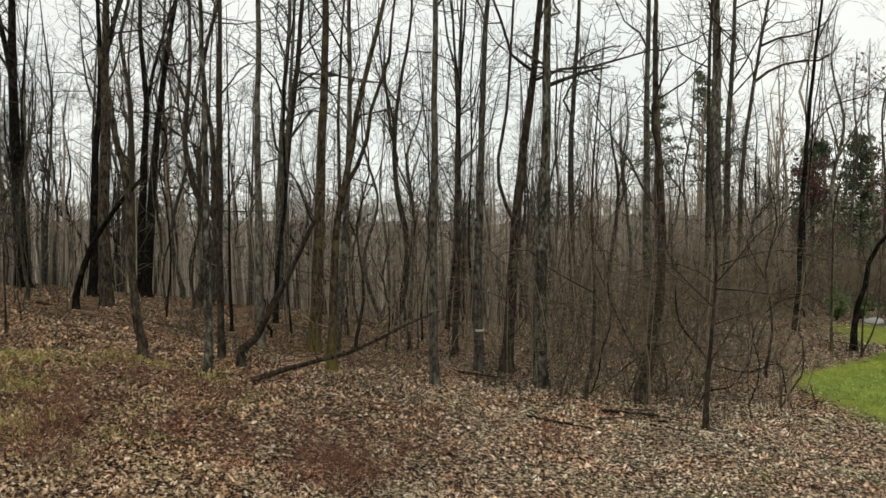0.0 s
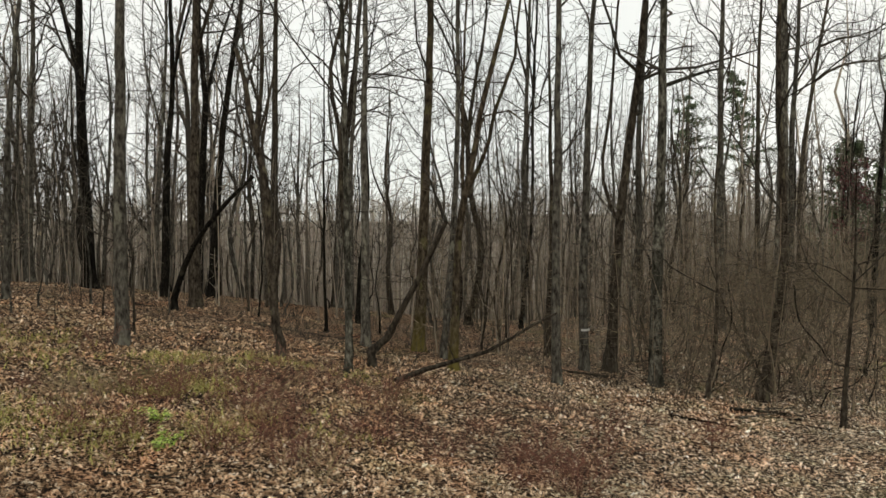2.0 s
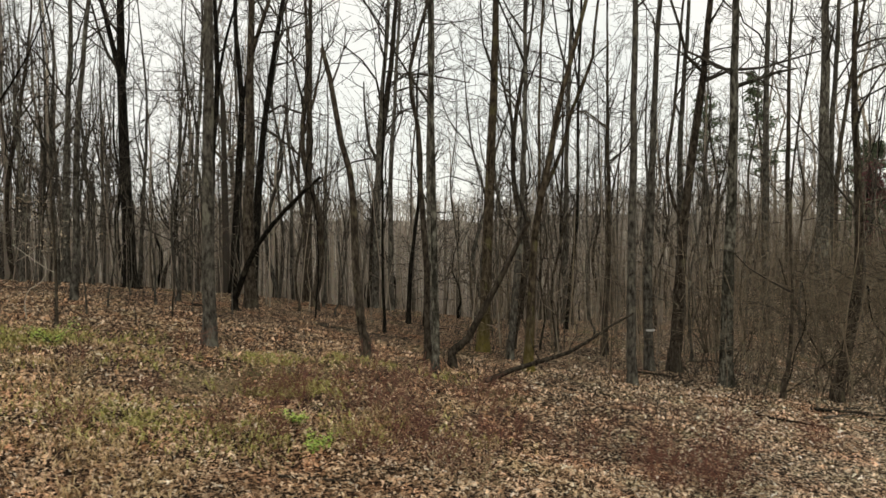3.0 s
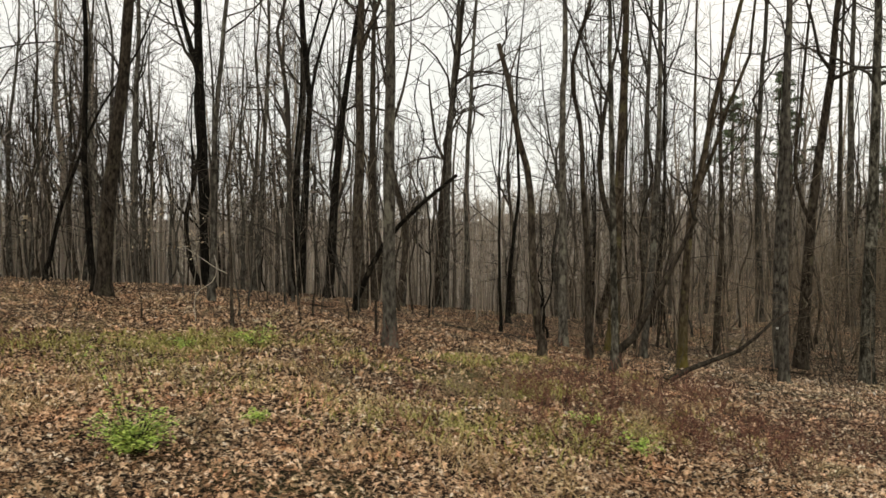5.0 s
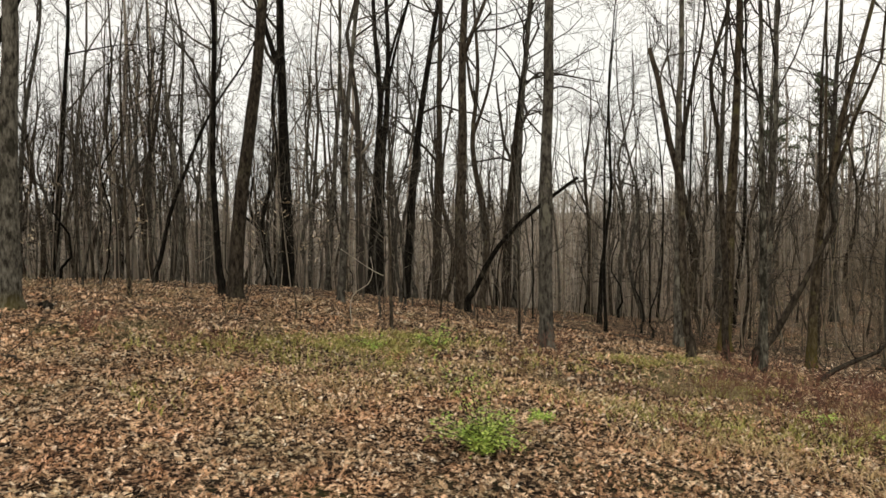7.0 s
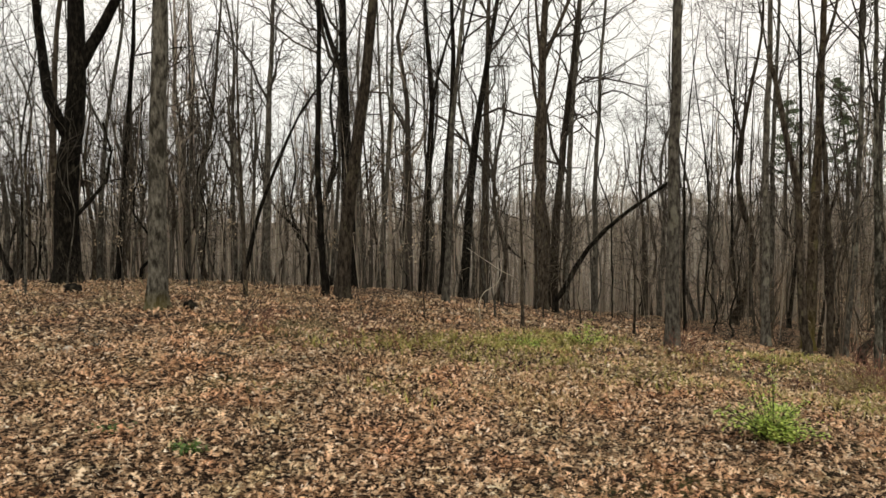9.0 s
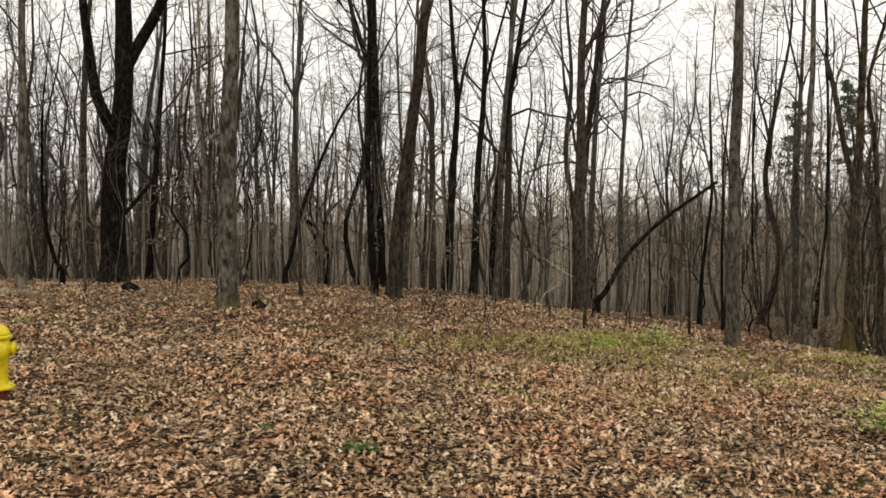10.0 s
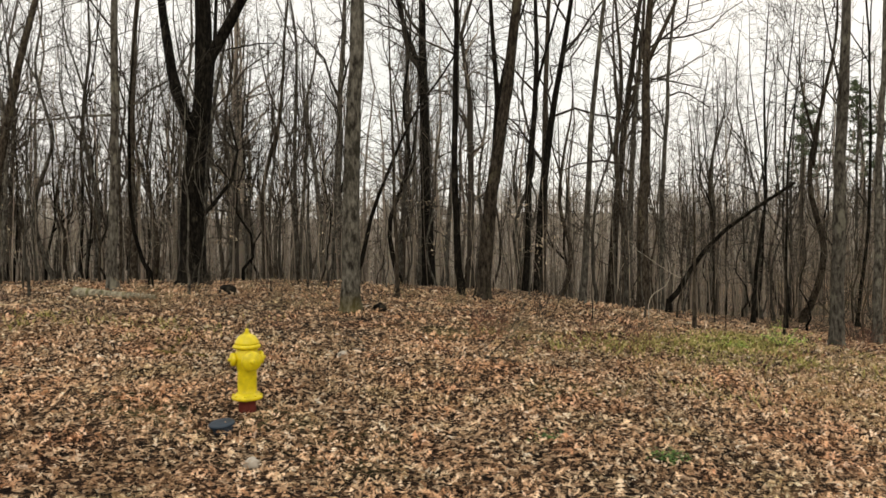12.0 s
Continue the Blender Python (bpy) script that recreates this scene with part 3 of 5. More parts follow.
tree(-24.2, 16.5, 0.26, ((2.5, 0.12), (4.1, 0.42), (6.2, 0.95)), 11, "brown", first=4.5, limbs=9, label="leaning bare tree with reddish-brown bark")
# dead wood that still stands or leans
tree(-4.6, 13.1, 0.17, ((1.5, -0.17), (2.75, -0.2), (3.25, -0.25), (4.05, -0.46), (4.35, -0.52), (4.8, -0.6), (5.5, -0.78)), bark="brown", first=4.4, limbs=5, level=1, stop=True, label="dead crooked snag with a broken top")
tree(-3.12, 13.95, 0.16, ((0.97, 0.48), (1.93, 1.0), (2.75, 1.42)), bark="brown", first=2.5, limbs=3, level=1, stop=True, sprouts=0, label="dead trunk leaning against a mossy tree")
tree(-8.52, 17.5, 0.15, ((0.65, 0.2, -0.2), (1.58, 0.7, -0.5), (2.28, 1.33, -0.8), (2.71, 1.87, -1.1), (3.12, 2.39, -1.3)), bark="dark", first=2.5, limbs=3, level=1, stop=True, sprouts=0, label="dead curved pole leaning through the wood")

# ---------------------------------------------------------------- the wood behind
KEEP = [(o.location.x, o.location.y) for o in bpy.data.objects if o.parent is None and o.name.startswith("tree")]
BASE = pose(0, 0, 0)
rnd = random.Random(11)


def wood_kind(seed, h, d, bark, limbs, first, level, kids, crooked):
    """A model of a tree that stands further back."""
    rng = np.random.default_rng(seed)
    root = new("tree")
    T, C = Tubes(), Tubes()
    lean = rng.normal(0, 0.02)
    ctrl = [(0, 0, 0)] + [(lean * z + rng.normal(0, crooked), rng.normal(0, crooked), z) for z in np.linspace(0, h, 6)[1:]]
    pts, rad = stem(T, ctrl, d / 2, d * 0.07, rng, 8, 0.3)
    stems = [(pts, rad, h)]
    for _ in range(rng.integers(0, 3)):
        z = h * rng.uniform(0.3, 0.6)
        p, dr, i = at_height(pts, z)
        dd = turned(dr, rng, 12, 28)
        c = [p, p + dd * h * 0.16, p + dd * h * 0.22 + np.array([0, 0, h * 0.16])]
        fp, fr = stem(T, c, rad[i] * 0.7, rad[i] * 0.15, rng, 6, 0, 0.03)
        stems.append((fp, fr, fp[-1, 2]))
    for k in range(limbs):
        sp, sr, sh = stems[k % len(stems)]
        lo = max(first, sp[0, 2])
        z = lo + (sh - lo) * rng.uniform(0, 1) ** 0.85
        p, dr, i = at_height(sp, z)
        dd = turned(dr, rng, 26, 74)
        dd[2] = abs(dd[2])
        limb(C, p, dd, (1.0 + 0.4 * max(sh - z, 0) ** 0.75) * rng.uniform(0.6, 1.3), max(sr[i] * 0.45, 0.01), level, rng, 0.1, 0.23, kids)
    part("trunk", T.mesh("trunk", BARK[bark]), root)
    part("crown", C.mesh("crown", TWIG), root, "bare leafless branches and twigs")
    return tagged(root, "bare woodland tree with a tall narrow crown of thin branches", "tree", "woodland trees")


KINDS = [wood_kind(100 + k, rnd.uniform(10, 17), rnd.uniform(0.11, 0.25), b, 15, rnd.uniform(2.2, 4.2), 2, 5, 0.21)
         for k, b in enumerate(("grey", "brown", "grey", "dark", "pale", "brown", "grey", "dark"))]
SMALL = [wood_kind(200 + k, rnd.uniform(4.5, 9), rnd.uniform(0.06, 0.1), b, 11, 1.3, 2, 4, 0.13) for k, b in enumerate(("brown", "dark", "grey", "brown", "pale"))]


SLIM = [wood_kind(240 + k, rnd.uniform(2.4, 4.2), rnd.uniform(0.025, 0.045), b, 9, 0.7, 1, 4, 0.05) for k, b in enumerate(("brown", "pale", "grey"))]


def scatter(kinds, count, y0, y1, gap, lo, hi, skip):
    spots, tries = [], 0
    while len(spots) < count and tries < 9000:
        tries += 1
        y = y0 + (y1 - y0) * rnd.random() ** 0.8
        x = rnd.uniform(-15.5 - 0.66 * y, 3.0 + 0.62 * y)
        if skip(x, y) or any((x - a) ** 2 + (y - b) ** 2 < gap * gap for a, b in KEEP + spots):
            continue
        spots.append((x, y))
    for n, (x, y) in enumerate(spots):
        ob = kinds[n % len(kinds)]
        s = rnd.uniform(lo, hi)
        if not ob.get("placed"):
            ob["placed"] = True
            made = ob
            ob.matrix_basis = pose(x, y, ground_z(x, y) - 0.02, 0, 0, rnd.uniform(0, 360))
        else:
            made = copy_thing(ob, pose(x, y, ground_z(x, y) - 0.02, rnd.uniform(-3, 3), rnd.uniform(-3, 3), rnd.uniform(0, 360)))
        made.scale = (s, s, s * rnd.uniform(0.92, 1.1))
    return spots


def open_ground(x, y):
    """The lawn and the glade stay free of trees."""
    return (x > 8.0 and y < 24 + 0.2 * (x - 8)) or (x > 12 and y < 33)


scatter(KINDS, 62, 23, 40, 1.6, 0.8, 1.15, open_ground)
scatter(KINDS, 34, 17.5, 38, 1.7, 0.7, 1.05, lambda x, y: x > -17 - 0.12 * y)
scatter(KINDS, 18, 24, 42, 1.7, 0.85, 1.15, lambda x, y: not -0.62 * y - 1 < x < -0.3 * y - 1)
scatter(KINDS, 9, 26, 42, 1.7, 0.8, 1.05, lambda x, y: not 0.28 * y - 14.6 < x < 0.6 * y - 14.6)
scatter(SMALL, 40, 15, 34, 0.9, 0.7, 1.2, lambda x, y: x > -19)
scatter(SLIM, 30, 12.2, 18, 0.5, 0.6, 1.1, lambda x, y: x > -8 or x < -24)
scatter(SMALL, 84, 17, 33, 0.8, 0.6, 1.1, lambda x, y: open_ground(x, y) or (x < -4 and y < 17.5 - (x + 4) * 0.05))


def background_trees():
    """The trees down the back slope, too many and too far to tell apart."""
    rng = np.random.default_rng(61)
    T = Tubes()
    for k in range(240):
        tall = k % 5 < 2 or k > 218
        y = rng.uniform(38, 64) if tall else rng.uniform(32, 52)
        x = rng.uniform(-17 - 0.68 * y, 4 + 0.64 * y)
        if k > 218:
            y = rng.uniform(27, 46)
            x = rng.uniform(-17 - 0.66 * y, -9 - 0.12 * y)
        if open_ground(x, y) or (x > -12 and rng.random() < 0.5):
            continue
        h = rng.uniform(10, 17) if tall else rng.uniform(5, 9)
        r = h * rng.uniform(0.006, 0.011)
        lean = rng.normal(0, 0.03, 2)
        base = np.array([x, y, float(height(x, y)) - 0.1])
        line = np.array([base + np.array([lean[0] * z + rng.normal(0, 0.02 * h * z / h), lean[1] * z, z]) for z in np.linspace(0, h, 7)])
        T.add(line, np.linspace(r, r * 0.15, 7), 6)
        for _ in range(16 if tall else 11):
            q = rng.uniform(0.22, 0.98)
            i = min(int(q * 6), 5)
            p = line[i] + (line[i + 1] - line[i]) * (q * 6 - i)
            dd = turned(np.array([0, 0, 1.0]), rng, 24, 72)
            limb(T, p, dd, h * rng.uniform(0.08, 0.24) * (1.3 - q), max(r * (1 - q) * 0.6, 0.012), 2 if tall else 1, rng, 0.08, 0.24, 4, thin=0.006)
    for k in range(1000):
        y = 26 + 50 * rng.random() ** 1.1
        x = rng.uniform(-17 - 0.68 * y, 4 + 0.64 * y)
        if open_ground(x, y) or (x > 8 and y < 36):
            continue
        h, r = rng.uniform(3.0, 11.0 - 0.06 * y), 0.016 + 0.085 * rng.random() ** 2.2
        base, lean = np.array([x, y, float(height(x, y)) - 0.1]), rng.normal(0, 0.045, 2)
        line = np.array([base + np.array([lean[0] * z + rng.normal(0, 0.012 * z), lean[1] * z, z]) for z in np.linspace(0, h, 5)])
        T.add(line, np.linspace(r, r * 0.25, 5), 5)
        for _ in range(6):
            q = rng.uniform(0.25, 0.98)
            i = min(int(q * 4), 3)
            p = line[i] + (line[i + 1] - line[i]) * (q * 4 - i)
            dd = turned(np.array([0, 0, 1.0]), rng, 20, 60)
            L = h * rng.uniform(0.08, 0.2) * (1.3 - q)
            T.add(np.array([p, p + dd * L * 0.5, p + unit(dd + rng.normal(0, 0.25, 3) + np.array([0, 0, 0.25])) * L]), np.array([r * 0.4, r * 0.28, 0.006]), 3)
    return tagged(new("background_trees", T.mesh("background_trees", BACK)), "bare trees crowding the slope behind the crest", "trees", kind="stuff")


background_trees()


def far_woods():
    """The wooded slope across the valley: many thin stems with their branches, paled grey by haze painted into them."""
    rng = np.random.default_rng(31)
    T = Tubes()
    for k in range(1500):
        y = 58 + 200 * rng.random() ** 1.2
        x = rng.uniform(-22 - 0.7 * y, 8 + 0.7 * y)
        h, r = rng.uniform(4, 9), rng.uniform(0.05, 0.13)
        z = float(height(x, y)) - 0.2
        lean = rng.normal(0, 0.04, 2)
        p0 = np.array([x, y, z])
        q = np.linspace(0, 1, 5)[:, None]
        pts = p0 + q * np.array([lean[0] * h, lean[1] * h, h]) + np.c_[rng.normal(0, 0.15, (5, 2)) * q, np.zeros(5)]
        T.add(pts, np.linspace(r, r * 0.2, 5), 4)
        for _ in range(7):
            s = rng.uniform(0.2, 0.97)
            b = p0 + s * np.array([lean[0] * h, lean[1] * h, h])
            dd = turned(np.array([0, 0, 1.0]), rng, 20, 60)
            L = rng.uniform(1.0, 3.6) * (1.25 - s)
            m = b + dd * L * 0.5
            e = m + unit(dd + np.array([0, 0, 0.4]) + rng.normal(0, 0.2, 3)) * L * 0.6
            T.add(np.array([b, m, e]), np.array([r * 0.35, r * 0.22, 0.012]), 3)
            for _ in range(1):
                T.add(np.array([m, m + unit(dd + rng.normal(0, 0.6, 3) + np.array([0, 0, 0.3])) * L * 0.5]), np.array([r * 0.16, 0.01]), 3)
    for k in range(1000):
        y = rng.uniform(190, 300)
        x = rng.uniform(-30 - 0.7 * y, 15 + 0.7 * y)
        h, r = rng.uniform(5, 9), rng.uniform(0.1, 0.2)
        b = np.array([x, y, float(height(x, y)) - 0.3])
        T.add(np.array([b, b + (rng.normal(0, 0.3), 0, h * 0.5), b + (rng.normal(0, 0.6), 0, h)]), np.array([r, r * 0.7, r * 0.3]), 3)
        for _ in range(7):
            p = b + np.array([0, 0, h * rng.uniform(0.3, 0.95)])
            T.add(np.array([p, p + turned(np.array([0, 0, 1.0]), rng, 20, 65) * rng.uniform(1.5, 4)]), np.array([r * 0.5, 0.05]), 3)
    return tagged(new("far_woods", T.mesh("far_woods", FAR_HAZED)), "distant grey-brown bare woods across a shallow valley", "woods", kind="stuff")


far_woods()


def saplings():
    """Dense young growth on the crest and down the back slope: thin poles with a few side twigs."""
    rng = np.random.default_rng(53)
    T = Tubes()
    for k in range(1800):
        y = 17 + 38 * rng.random() ** 0.8
        x = rng.uniform(-17 - 0.68 * y, 4 + 0.64 * y)
        if open_ground(x, y) or (x > 7.5 and y < 27) or (x < -3 and y < 20.5 + 0.15 * (x + 3)):
            continue
        h, r = rng.uniform(1.4, 6.0), rng.uniform(0.007, 0.024)
        z = float(height(x, y)) - 0.05
        lean = rng.normal(0, 0.07, 2) * h
        q = np.linspace(0, 1, 4)[:, None]
        pts = np.array([x, y, z]) + q * np.array([lean[0], lean[1], h]) + np.c_[rng.normal(0, 0.05, (4, 2)) * q, np.zeros(4)]
        T.add(pts, np.linspace(r, r * 0.3, 4), 3)
        for _ in range(6):
            s = rng.uniform(0.25, 0.95)
            b = np.array([x, y, z]) + s * np.array([lean[0], lean[1], h])
            dd = turned(np.array([0, 0, 1.0]), rng, 25, 75)
            L = rng.uniform(0.3, 1.1)
            T.add(np.array([b, b + dd * L * 0.5, b + unit(dd + rng.normal(0, 0.35, 3)) * L]), np.array([r * 0.4, r * 0.3, 0.004]), 3)
    return tagged(new("undergrowth", T.mesh("undergrowth", SAPLING)), "dense thicket of thin bare saplings and brush", "undergrowth", kind="stuff")


saplings()

# ---------------------------------------------------------------- brush


def shrub_kind(seed, stems, h, spread, mat, r=0.007, kids=4, level=1, kink=0.2):
    rng = np.random.default_rng(seed)
    T = Tubes()
    for _ in range(stems):
        a = rng.uniform(0, 6.28)
        p = np.array([np.cos(a), np.sin(a), 0]) * rng.uniform(0, spread * 0.35)
        d = unit(np.array([np.cos(a) * spread * rng.uniform(0, 1), np.sin(a) * spread * rng.uniform(0, 1), 1.0]))
        limb(T, p - (0, 0, 0.03), d, h * rng.uniform(0.5, 1.1), r * rng.uniform(0.6, 1.4), level, rng, 0.02 if level > 2 else -0.02, kink, kids, thin=0.0025)
    return T.mesh("shrub", mat, False)


def place_shrubs(name, meshes, label, category, group, spots, lo, hi):
    for n, (x, y) in enumerate(spots):
        root = new(name, meshes[n % len(meshes)])
        s = rnd.uniform(lo, hi)
        root.matrix_basis = pose(x, y, ground_z(x, y) - 0.01, 0, 0, rnd.uniform(0, 360)) @ Matrix.Diagonal((s, s, s * rnd.uniform(0.8, 1.2), 1))
        tagged(root, label, category, group)


def spread_over(count, x0, x1, y0, y1):
    return [(rnd.uniform(x0, x1), rnd.uniform(y0, y1)) for _ in range(count)]


THICKET = [shrub_kind(300 + k, 4, 3.2, 0.45, THICK, 0.02, 4, 3, 0.36) for k in range(6)]
place_shrubs("shrub", THICKET, "tangled bare shrub with many thin brown twigs", "shrub", "thicket of bare shrubs",
             spread_over(8, 3.0, 7.6, 15.2, 19.0) + spread_over(8, 5.5, 9, 19.5, 26) + spread_over(9, -3, 4, 18.5, 24), 0.6, 1.1)
LOW = [shrub_kind(320 + k, 8, 1.1, 0.6, TWIG, 0.005, 5, 1) for k in range(3)]
place_shrubs("shrub", LOW, "low bare bush of thin brown twigs", "shrub", "low bare bushes",
             spread_over(26, -6, 3, 11.5, 18) + spread_over(14, -12, -4, 14, 20) + spread_over(18, -23, -12, 11.5, 17), 0.4, 1.0)
BRAMBLE = [shrub_kind(340 + k, 16, 0.6, 0.9, TWIG_RED, 0.0032, 5, 1) for k in range(3)]
place_shrubs("bramble", BRAMBLE, "sprawling reddish-brown bramble canes on dead leaves", "bramble", "brambles",
             spread_over(24, -4.5, 3.0, 7.5, 12.5) + spread_over(16, -2.6, 1.2, 7.8, 10.5) + spread_over(12, -5.5, -2.0, 7.2, 10.0) + spread_over(12, -8, -4, 6.5, 12) + spread_over(4, -14.0, -11.6, 8.2, 11.0), 0.5, 1.1)
WEED = [shrub_kind(360 + k, 9, 0.38, 0.5, STRAW, 0.002, 4, 1) for k in range(3)]
place_shrubs("dry_weed", WEED, "dry straw-coloured weed stalks among leaves", "weed", "dry weeds",
             spread_over(30, -12, -2, 6.5, 12) + spread_over(34, -20, -10, 9.5, 15), 0.6, 1.4)

def brush_wall():
    """Fine tangled brush: a screen beyond the lawn, and thin stems in the thicket whose side twigs spread and cross above the ground."""
    rng = np.random.default_rng(97)
    T = Tubes()
    for k in range(560):
        y = 24.2 + 13 * rng.random() ** 1.3
        x = rng.uniform(8.6, 6.5 + 0.62 * y)
        tall = rng.uniform(1.2, 3.8)
        if 10.0 < x < 13.6 and y < 25.4:
            continue
        base = np.array([x, y, float(height(x, y)) - 0.03])
        for _ in range(13):
            d = unit(np.array([rng.normal(0, 0.42), rng.normal(0, 0.42), 1.0]))
            L = tall * rng.uniform(0.35, 1.0)
            r = rng.uniform(0.004, 0.011)
            m = base + d * L * 0.55
            e = m + unit(d + rng.normal(0, 0.45, 3)) * L * 0.5
            T.add(np.array([base, m, e]), np.array([r, r * 0.75, r * 0.3]), 3)
            t = m + (e - m) * rng.random()
            T.add(np.array([t, t + unit(d * 0.4 + rng.normal(0, 0.6, 3)) * L * 0.35]), np.array([r * 0.5, r * 0.25]), 3)
    for k in range(170):
        y = 14.6 + 8 * rng.random() ** 1.2
        x = rng.uniform(2.4, 4.4 + 0.22 * y) if k < 140 else rng.uniform(-2.5, 3)
        h, r = rng.uniform(1.6, 4.2), rng.uniform(0.006, 0.014)
        base = np.array([x, y, float(height(x, y)) - 0.03])
        lean = rng.normal(0, 0.16, 2)
        line = np.array([base + np.array([lean[0] * z + rng.normal(0, 0.06) * z / h, lean[1] * z, z]) for z in np.linspace(0, h, 5)])
        T.add(line, np.linspace(r, r * 0.35, 5), 4)
        for _ in range(17):
            q = rng.uniform(0.22, 1.0)
            i = min(int(q * 4), 3)
            p = line[i] + (line[i + 1] - line[i]) * (q * 4 - i)
            d = unit(np.array([rng.normal(0, 1), rng.normal(0, 1), rng.uniform(-0.15, 0.6)]))
            L, w = rng.uniform(0.35, 1.3), r * rng.uniform(0.22, 0.42)
            m = p + d * L * 0.5
            e = m + unit(d + rng.normal(0, 0.3, 3)) * L * 0.5
            T.add(np.array([p, m, e]), np.array([w, w * 0.8, w * 0.4]), 3)
            for c in (m, e):
                T.add(np.array([c, c + unit(d + rng.normal(0, 0.6, 3)) * L * 0.4]), np.array([w * 0.6, w * 0.3]), 3)
    return tagged(new("brush", T.mesh("brush", BRUSH)), "tangled fine bare brush of dark brown twigs", "brush", kind="stuff")


brush_wall()

# ---------------------------------------------------------------- fallen wood


def fallen(name, p, q, d, bark, label, sag=0.0, twigs=3):
    rng = np.random.default_rng(int(abs(p[0] * 57 + p[1] * 91)))
    p, q = np.array(p, float), np.array(q, float)
    T = Tubes()
    mid = (p + q) / 2 + np.array([0, 0, -sag])
    bow = rng.normal(0, 0.013, 3) * np.linalg.norm(q - p) * np.array([1, 1, 0.2])
    pts, rad = stem(T, [p - p, (mid - p) * 0.5 + bow, mid - p - bow * 0.6, (mid + q) / 2 - p + bow * 0.5, q - p], d / 2, d * 0.2, rng, 9, 0, 0.03)
    for k in range(twigs):
        i = rng.integers(1, len(pts) - 1)
        limb(T, pts[i], turned(unit(pts[i + 1] - pts[i]), rng, 30, 75), rng.uniform(0.3, 0.9), rad[i] * 0.35, 1, rng, 0.0, 0.2, 3)
    ob = new(name, T.mesh(name, BARK[bark]))
    ob.location = p
    return tagged(ob, label, "log" if d > 0.08 else "branch", "fallen wood")


def lying(x0, y0, x1, y1, d, bark="brown", label="fallen dead branch lying on the leaves", **kw):
    return fallen("fallen_branch" if d <= 0.08 else "fallen_log", (x0, y0, ground_z(x0, y0) + d * 0.35), (x1, y1, ground_z(x1, y1) + d * 0.35), d, bark, label, **kw)


fallen("fallen_log", (-2.5, 12.84, ground_z(-2.5, 12.84) + 0.05), (0.42, 14.9, -0.27), 0.105, "brown", "long thin fallen trunk propped against a tree", 0.12, 4)
fallen("fallen_log", (-20.4, 12.3, ground_z(-20.4, 12.3) + 0.11), (-18.87, 11.66, ground_z(-18.87, 11.66) + 0.1), 0.19, "log", "short pale mossy log lying among dead leaves", 0, 0)
lying(-6.6, 17.5, -4.2, 17.2, 0.07, "brown", sag=0.03)
lying(-8.3, 15.5, -6.4, 15.2, 0.05, "brown", sag=0.02)
lying(-9.6, 17.6, -7.6, 17.9, 0.055, "brown", sag=0.02)
lying(0.7, 16.9, 1.9, 16.6, 0.06)
lying(-12.35, 10.6, -11.6, 10.5, 0.06, "dark")
lying(-15.4, 8.5, -15.05, 8.3, 0.045, "pale")
lying(-13.9, 8.15, -13.55, 8.1, 0.06, "pale")
lying(2.2, 13.3, 3.3, 13.0, 0.05, "dark")
lying(-17.5, 7.75, -16.9, 7.6, 0.06, "moss")
lying(-1.6, 13.6, -0.3, 13.2, 0.05, "brown")
lying(-4.3, 6.6, -3.6, 6.9, 0.03, "brown")
for k in range(10):
    a = rnd.uniform(-0.5, 0.6)
    x, y, L = rnd.uniform(3.5, 4.6), rnd.uniform(13.6, 14.6), rnd.uniform(0.6, 1.5)
    lying(x, y, x + L * math.cos(a), y + L * math.sin(a), rnd.uniform(0.025, 0.05), ("brown", "dark", "pale")[k % 3], "dead stick in a small brush pile", twigs=1)

# ---------------------------------------------------------------- leaves on the floor


